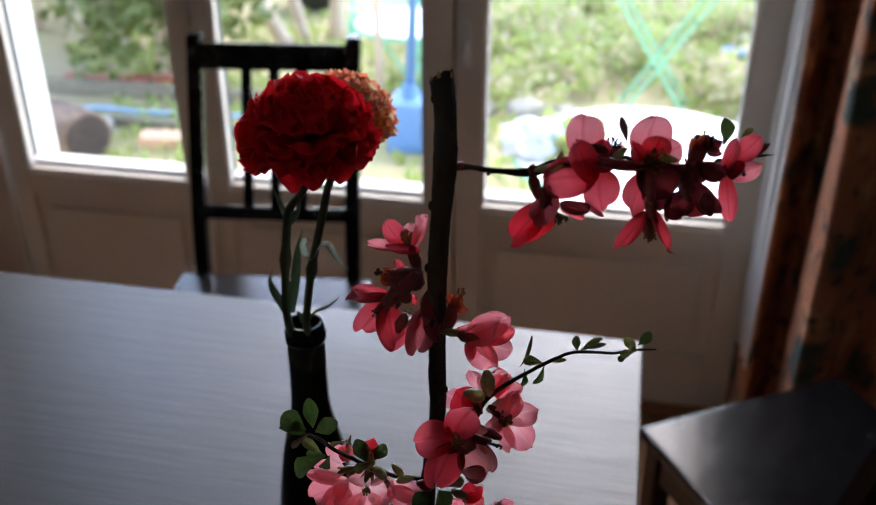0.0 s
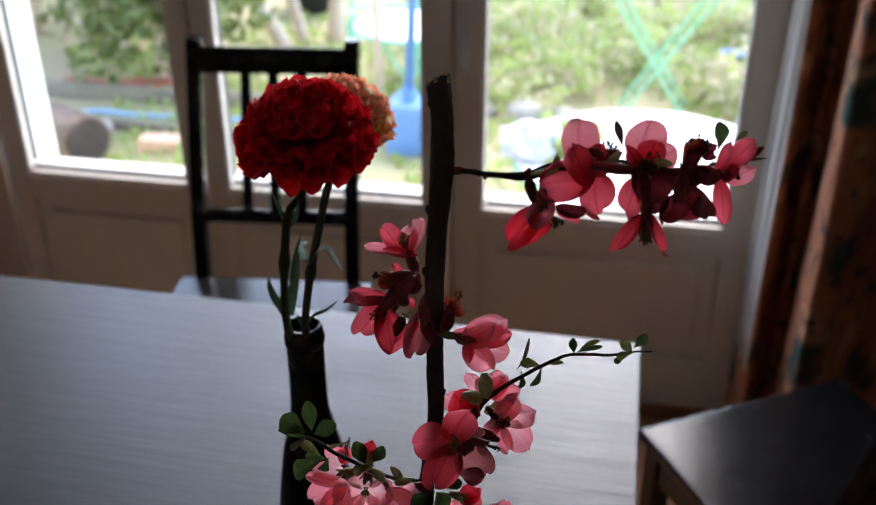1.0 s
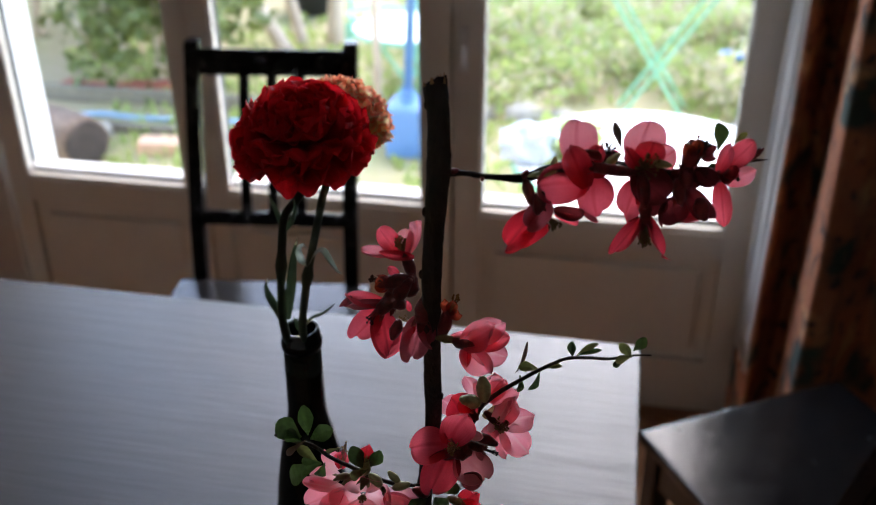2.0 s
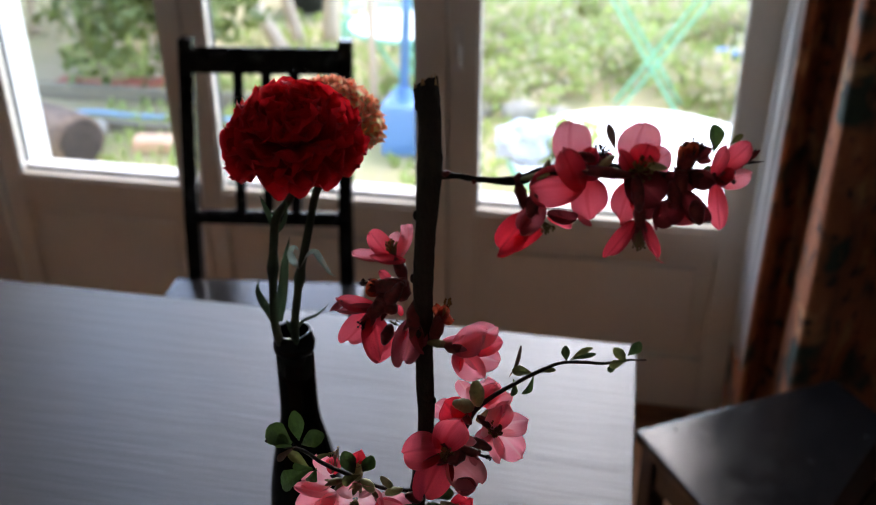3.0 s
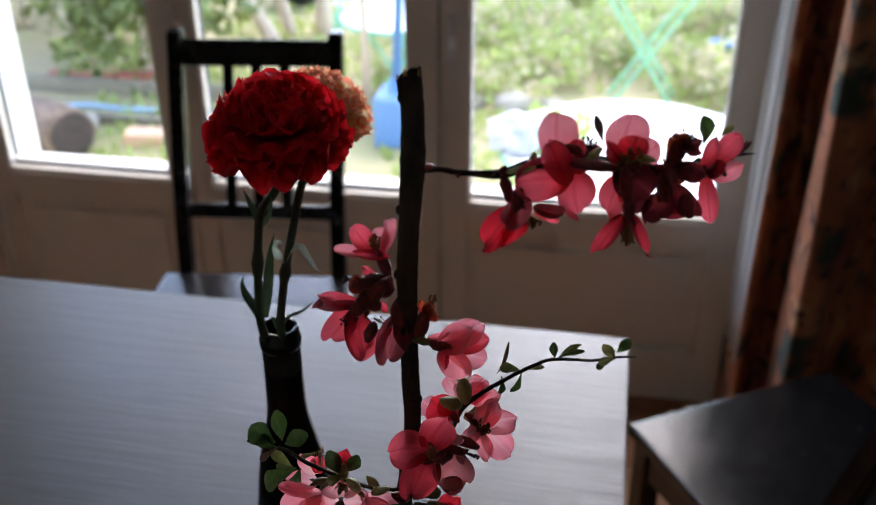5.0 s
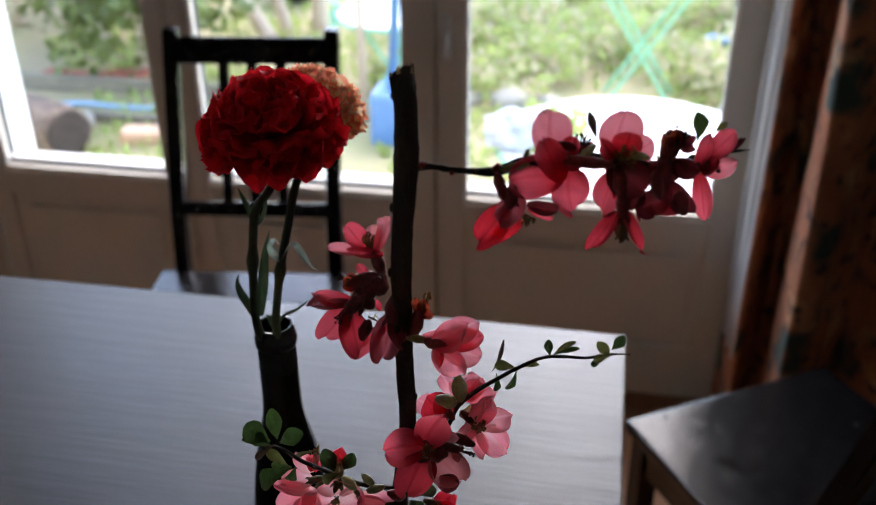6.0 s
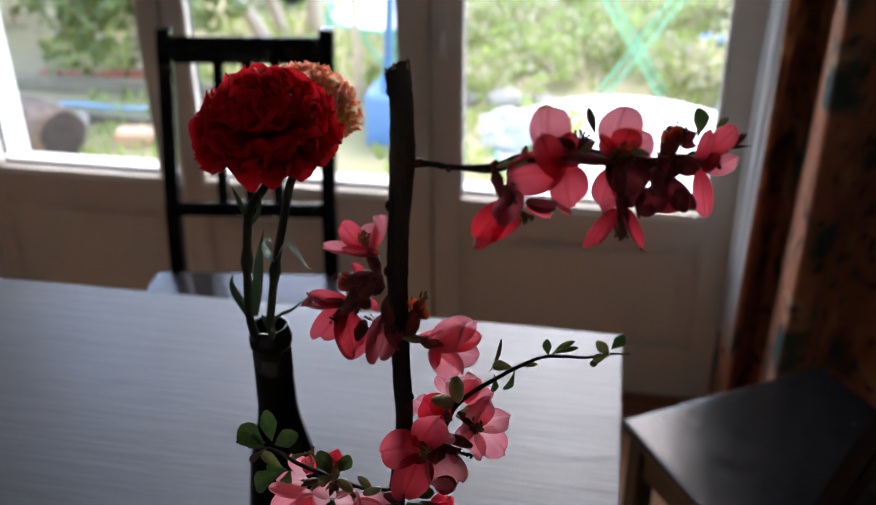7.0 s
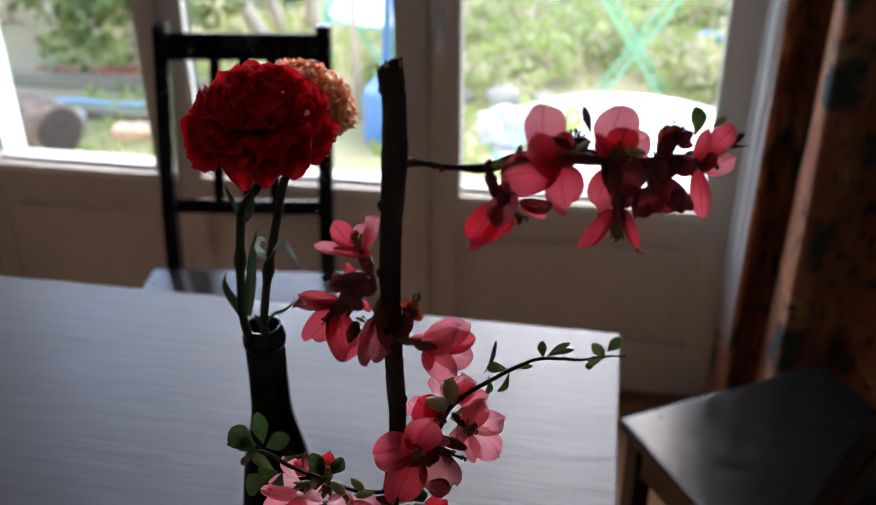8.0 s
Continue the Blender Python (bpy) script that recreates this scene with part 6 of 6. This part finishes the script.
for k in (2, 5, 8, 12, 16, 19):  # knots along the woody stem
    c = Vector(curve_points(STEM, 6)[k * 2])
    bm = bmesh.new()
    bmesh.ops.create_icosphere(bm, subdivisions=2, radius=0.0016, matrix=Matrix.Translation(c + Vector((0.0046 if k % 2 else -0.0046, -0.001, 0))) @ Matrix.Diagonal((0.8, 0.8, 1.5, 1)))
    part("knot", bm, M_BARK, QUINCE, "", True)

holder = tagged_empty("bottle_vase", (-0.1116, 0.4366, TZ), "dark glass bottle holding the quince branch on the table", "vase")
prof = [(0.0, TZ + 0.01), (0.028, TZ + 0.001), (0.033, TZ + 0.006), (0.033, TZ + 0.11), (0.028, TZ + 0.145), (0.016, TZ + 0.175), (0.0135, TZ + 0.20), (0.0135, TZ + 0.215), (0.0105, TZ + 0.215), (0.0105, TZ + 0.16)]
part("bottle_body", lathe(bmesh.new(), prof, -0.1116, 0.4366, 40), M_BOTTLE, holder, "", True)

# ---- two carnations in the black bottle ----
M_CARN_RED = petal_mat("carnation_red", (0.66, 0.008, 0.014), (0.42, 0.004, 0.008), 0.45)
M_CARN_STEM = mat("carnation_stem", (0.055, 0.08, 0.035), 0.5, (0.035, 0.05, 0.022), scale=60, bump=0.2, bump_scale=300)
M_CARN_LEAF = mat("carnation_leaf", (0.045, 0.075, 0.035), 0.5, (0.03, 0.05, 0.022), scale=60, bump=0.2, bump_scale=300, translucent=0.2)
M_CARN_LEAF_PALE = mat("carnation_leaf_pale", (0.34, 0.40, 0.34), 0.5, (0.24, 0.30, 0.24), scale=60, translucent=0.3)
M_CARN_GOLD = petal_mat("carnation_gold", (1.0, 0.90, 0.54), (0.99, 0.86, 0.46), 0.80)


def rim_tint(m, color, start, end):
    """The outer rim of the petal takes another colour."""
    n, l = m.node_tree.nodes, m.node_tree.links
    b = n["Principled BSDF"]
    src = b.inputs["Base Color"].links[0].from_socket
    uv = n.new("ShaderNodeUVMap")
    sx = n.new("ShaderNodeSeparateXYZ")
    l.new(uv.outputs[0], sx.inputs[0])
    no = n.new("ShaderNodeTexNoise")
    no.inputs["Scale"].default_value = 6
    l.new(uv.outputs[0], no.inputs["Vector"])
    ad = n.new("ShaderNodeMath")
    ad.operation = "MULTIPLY_ADD"
    ad.inputs[1].default_value = 0.25
    l.new(no.outputs["Fac"], ad.inputs[0])
    l.new(sx.outputs["Y"], ad.inputs[2])
    mr = n.new("ShaderNodeMapRange")
    mr.inputs["From Min"].default_value, mr.inputs["From Max"].default_value = start, end
    l.new(ad.outputs[0], mr.inputs["Value"])
    mx = n.new("ShaderNodeMix")
    mx.data_type = "RGBA"
    mx.inputs["B"].default_value = (*color, 1)
    l.new(mr.outputs[0], mx.inputs["Factor"])
    l.new(src, mx.inputs["A"])
    l.new(mx.outputs["Result"], b.inputs["Base Color"])
    for nd in n:
        if nd.bl_idname == "ShaderNodeBsdfTranslucent":
            l.new(mx.outputs["Result"], nd.inputs["Color"])
    return m


M_CARN_RED.node_tree.nodes["Principled BSDF"].inputs["Specular IOR Level"].default_value = 0.15
# red: brighter rim paints the highlights on the ruffles; gold: its own orange fringe
rim_tint(M_CARN_RED, (0.86, 0.020, 0.032), 0.95, 1.12)
rim_tint(M_CARN_GOLD, (0.97, 0.30, 0.18), 1.00, 1.13)

RED_BASE, RED_AXIS = Vector((-0.2026, 0.5640, 1.1965)), Vector((0.03, -0.36, 0.93))
GOLD_BASE, GOLD_AXIS = Vector((-0.1930, 0.6085, 1.1965)), Vector((0.33, -0.25, 0.91))
RED_STEM = [(-0.2069, 0.5745, 1.1705), (-0.2110, 0.5640, 1.1600), (-0.2167, 0.5536, 1.1516), (-0.2183, 0.5487, 1.1347), (-0.2215, 0.5476, 1.0998), (-0.2208, 0.5449, 1.0647), (-0.2140, 0.5600, 1.0200)]
GOLD_STEM = [(-0.1984, 0.5985, 1.1860), (-0.1908, 0.5708, 1.1734), (-0.1929, 0.5640, 1.1616), (-0.1975, 0.5576, 1.1367), (-0.2018, 0.5529, 1.1148), (-0.2059, 0.5487, 1.0874), (-0.2080, 0.5466, 1.0629), (-0.2080, 0.5570, 1.0200)]

RED = tagged_empty("carnation", (-0.214, 0.56, 1.02), "deep red ruffled carnation in full bloom in the bottle", "carnation", "carnations in the bottle")
GOLD = tagged_empty("carnation", (-0.208, 0.557, 1.02), "yellow carnation with orange-red fringed petal rims", "carnation", "carnations in the bottle")


def ruffled_petal(base, axis, out, length, opening, width, ruffle, rng, fringe, freq):
    """A fan-shaped petal on a narrow claw, its blade crumpled and its rim fringed."""
    side = axis.cross(out).normalized()
    rows, cols = 12, 40
    p = base.copy()
    grid, uvs = [], []
    f1, f2, ph1, ph2 = freq * rng.uniform(4.0, 7.0), freq * rng.uniform(9, 14), rng.uniform(0, 6), rng.uniform(0, 6)
    roll = rng.uniform(-0.35, 0.25)
    for i in range(rows + 1):
        s = i / rows
        th = opening * (0.55 + 0.60 * s) + roll * s * s
        d = axis * math.cos(th) + out * math.sin(th)
        nrm = axis * math.sin(th) - out * math.cos(th)
        if i:
            p = p + d * (length / rows)
        w = width * (0.10 + 0.90 * max(0.0, (s - 0.12) / 0.88) ** 0.75) * math.sqrt(1 - 0.55 * (max(0.0, s - 0.75) / 0.25) ** 2)
        row, uvr = [], []
        for j in range(cols + 1):
            t = j / cols * 2 - 1
            am = ruffle * s ** 1.8
            wv = am * (math.sin(f1 * t + ph1) + 0.18 * math.sin(f2 * t + ph2 + 2 * s)) + 0.7 * am * noise.noise((3.0 * t + ph1, 4.0 * s, ph2))
            sh = 0.35 * am * math.cos(f1 * t + ph1)
            tooth = fringe * math.sin(31 * t + ph2) * (0.6 + 0.4 * math.sin(11 * t + ph1)) if i == rows else 0
            arc = -0.17 * length * s * s * t * t
            row.append(p + side * (w * t + sh) + nrm * (wv + 0.25 * w * t * t) + d * (tooth + arc))
            uvr.append((j / cols, s))
        grid.append(row)
        uvs.append(uvr)
    return sheet(grid, uvs)


def carnation_bloom(owner, base, axis, size, material, seed, count, ruffle, fringe, max_open, freq):
    rng = random.Random(seed)
    a, t, u = frame_of(axis)
    bm = bmesh.new()
    tube(bm, [base - a * size * 0.62, base - a * size * 0.45, base - a * size * 0.1, base + a * size * 0.06], [size * 0.08, size * 0.15, size * 0.19, size * 0.21], 14, True, 0.04, seed)
    calyx = part("calyx", bm, M_CARN_STEM, owner, "green carnation calyx", True)
    for k in range(count):
        f = (k + 0.5) / count
        ang = k * 2.39996 + rng.uniform(-0.2, 0.2)
        o = t * math.cos(ang) + u * math.sin(ang)
        opening = radians(max_open) * f ** 0.80 * rng.uniform(0.88, 1.12)
        length = size * rng.uniform(0.90, 1.02) * (0.86 + 0.14 * f)
        bm = ruffled_petal(base + o * size * 0.05 + a * size * 0.02 * rng.random(), a, o, length, opening, size * rng.uniform(0.44, 0.64), size * ruffle * rng.uniform(0.7, 1.2), rng, size * fringe, freq)
        part("petal", bm, material, calyx, "", True)
    return calyx


def stalk_of(owner, points, r):
    pts = curve_points(points, 7)
    n = len(pts)
    radii = lerp_list([r, r * 0.95, r, r, r], n)
    knot = n * 3 // 5
    for k, f in ((-1, 1.25), (0, 1.5), (1, 1.25)):
        radii[knot + k] *= f
    return part("stem", tube(bmesh.new(), pts, radii, 12, True, 0.03, 5), M_CARN_STEM, owner, "", True)


def blade(which, points, width, normal, material):
    """A narrow, channelled carnation leaf along a curve."""
    owner = which
    pts = curve_points(points, 6)
    grid, uvs = [], []
    for i, p in enumerate(pts):
        s = i / (len(pts) - 1)
        d = (pts[min(i + 1, len(pts) - 1)] - pts[max(i - 1, 0)]).normalized()
        side = d.cross(Vector(normal)).normalized()
        up = side.cross(d)
        w = width * (1 - s ** 2.2) * (0.75 + 0.5 * math.sin(math.pi * s)) + 0.0001
        grid.append([p + side * w * t + up * (0.35 * w * abs(t)) for t in (-1, -0.5, 0, 0.5, 1)])
        uvs.append([(0.25 * j, s) for j in range(5)])
    return part("leaf", sheet(grid, uvs), material, owner, "", True)


stalk_of(RED, RED_STEM, 0.0030)
stalk_of(GOLD, GOLD_STEM, 0.0029)
carnation_bloom(RED, RED_BASE, RED_AXIS, 0.0497, M_CARN_RED, 19, 60, 0.100, 0.012, 106, 1.45)
carnation_bloom(GOLD, GOLD_BASE, GOLD_AXIS, 0.0385, M_CARN_GOLD, 12, 62, 0.085, 0.050, 100, 1.5)
blade(RED, [(-0.2199, 0.5443, 1.0675), (-0.2243, 0.5442, 1.0796), (-0.2296, 0.5422, 1.0929), (-0.2315, 0.5429, 1.1013), (-0.2282, 0.5423, 1.1096)], 0.0031, (0.86, -0.41, 0.31), M_CARN_LEAF)
blade(RED, [(-0.2184, 0.5440, 1.0749), (-0.2144, 0.5446, 1.0979), (-0.2114, 0.5483, 1.1227), (-0.2069, 0.5492, 1.1399)], 0.0035, (0.66, -0.57, 0.49), M_CARN_LEAF)
blade(RED, [(-0.2180, 0.5506, 1.1423), (-0.2205, 0.5501, 1.1529), (-0.2233, 0.5490, 1.1626), (-0.2258, 0.5497, 1.1691)], 0.0019, (0.77, -0.53, 0.36), M_CARN_LEAF)
blade(RED, [(-0.2171, 0.5499, 1.1406), (-0.2102, 0.5504, 1.1495), (-0.2076, 0.5508, 1.1600), (-0.2092, 0.5525, 1.1681)], 0.0019, (-0.42, -0.82, 0.38), M_CARN_LEAF)
blade(GOLD, [(-0.2022, 0.5528, 1.1148), (-0.2049, 0.5478, 1.1215), (-0.2064, 0.5479, 1.1286), (-0.2035, 0.5485, 1.1329), (-0.2009, 0.5494, 1.1293)], 0.0023, (0.12, -0.57, 0.81), M_CARN_LEAF_PALE)
blade(GOLD, [(-0.2009, 0.5518, 1.1167), (-0.1953, 0.5489, 1.1263), (-0.1895, 0.5477, 1.1305), (-0.1833, 0.5432, 1.1262), (-0.1768, 0.5391, 1.1205), (-0.1712, 0.5383, 1.1190)], 0.0023, (0.06, -0.29, 0.96), M_CARN_LEAF_PALE)
blade(GOLD, [(-0.2069, 0.5478, 1.0670), (-0.2005, 0.5477, 1.0749), (-0.1918, 0.5457, 1.0808), (-0.1850, 0.5450, 1.0875), (-0.1815, 0.5449, 1.0925)], 0.0023, (0.04, -0.21, 0.98), M_CARN_LEAF)
blade(GOLD, [(-0.2080, 0.5474, 1.0624), (-0.2109, 0.5454, 1.0703), (-0.2126, 0.5424, 1.0784)], 0.0023, (0.48, -0.61, 0.63), M_CARN_LEAF)

# ---- floor boards ----
board = link_bm("floor_board", solid(-1.345, 1.345, -0.0585, 0.0585, -0.0195, 0.0, 0.0015), M_FLOOR)
for k in range(38):
    for h in (0, 1):
        b = new("floor_board", board)
        b.parent = FLOOR
        b.location = (-1.85 + 2.7 * h, -2.53 + 0.12 * k, -0.016)
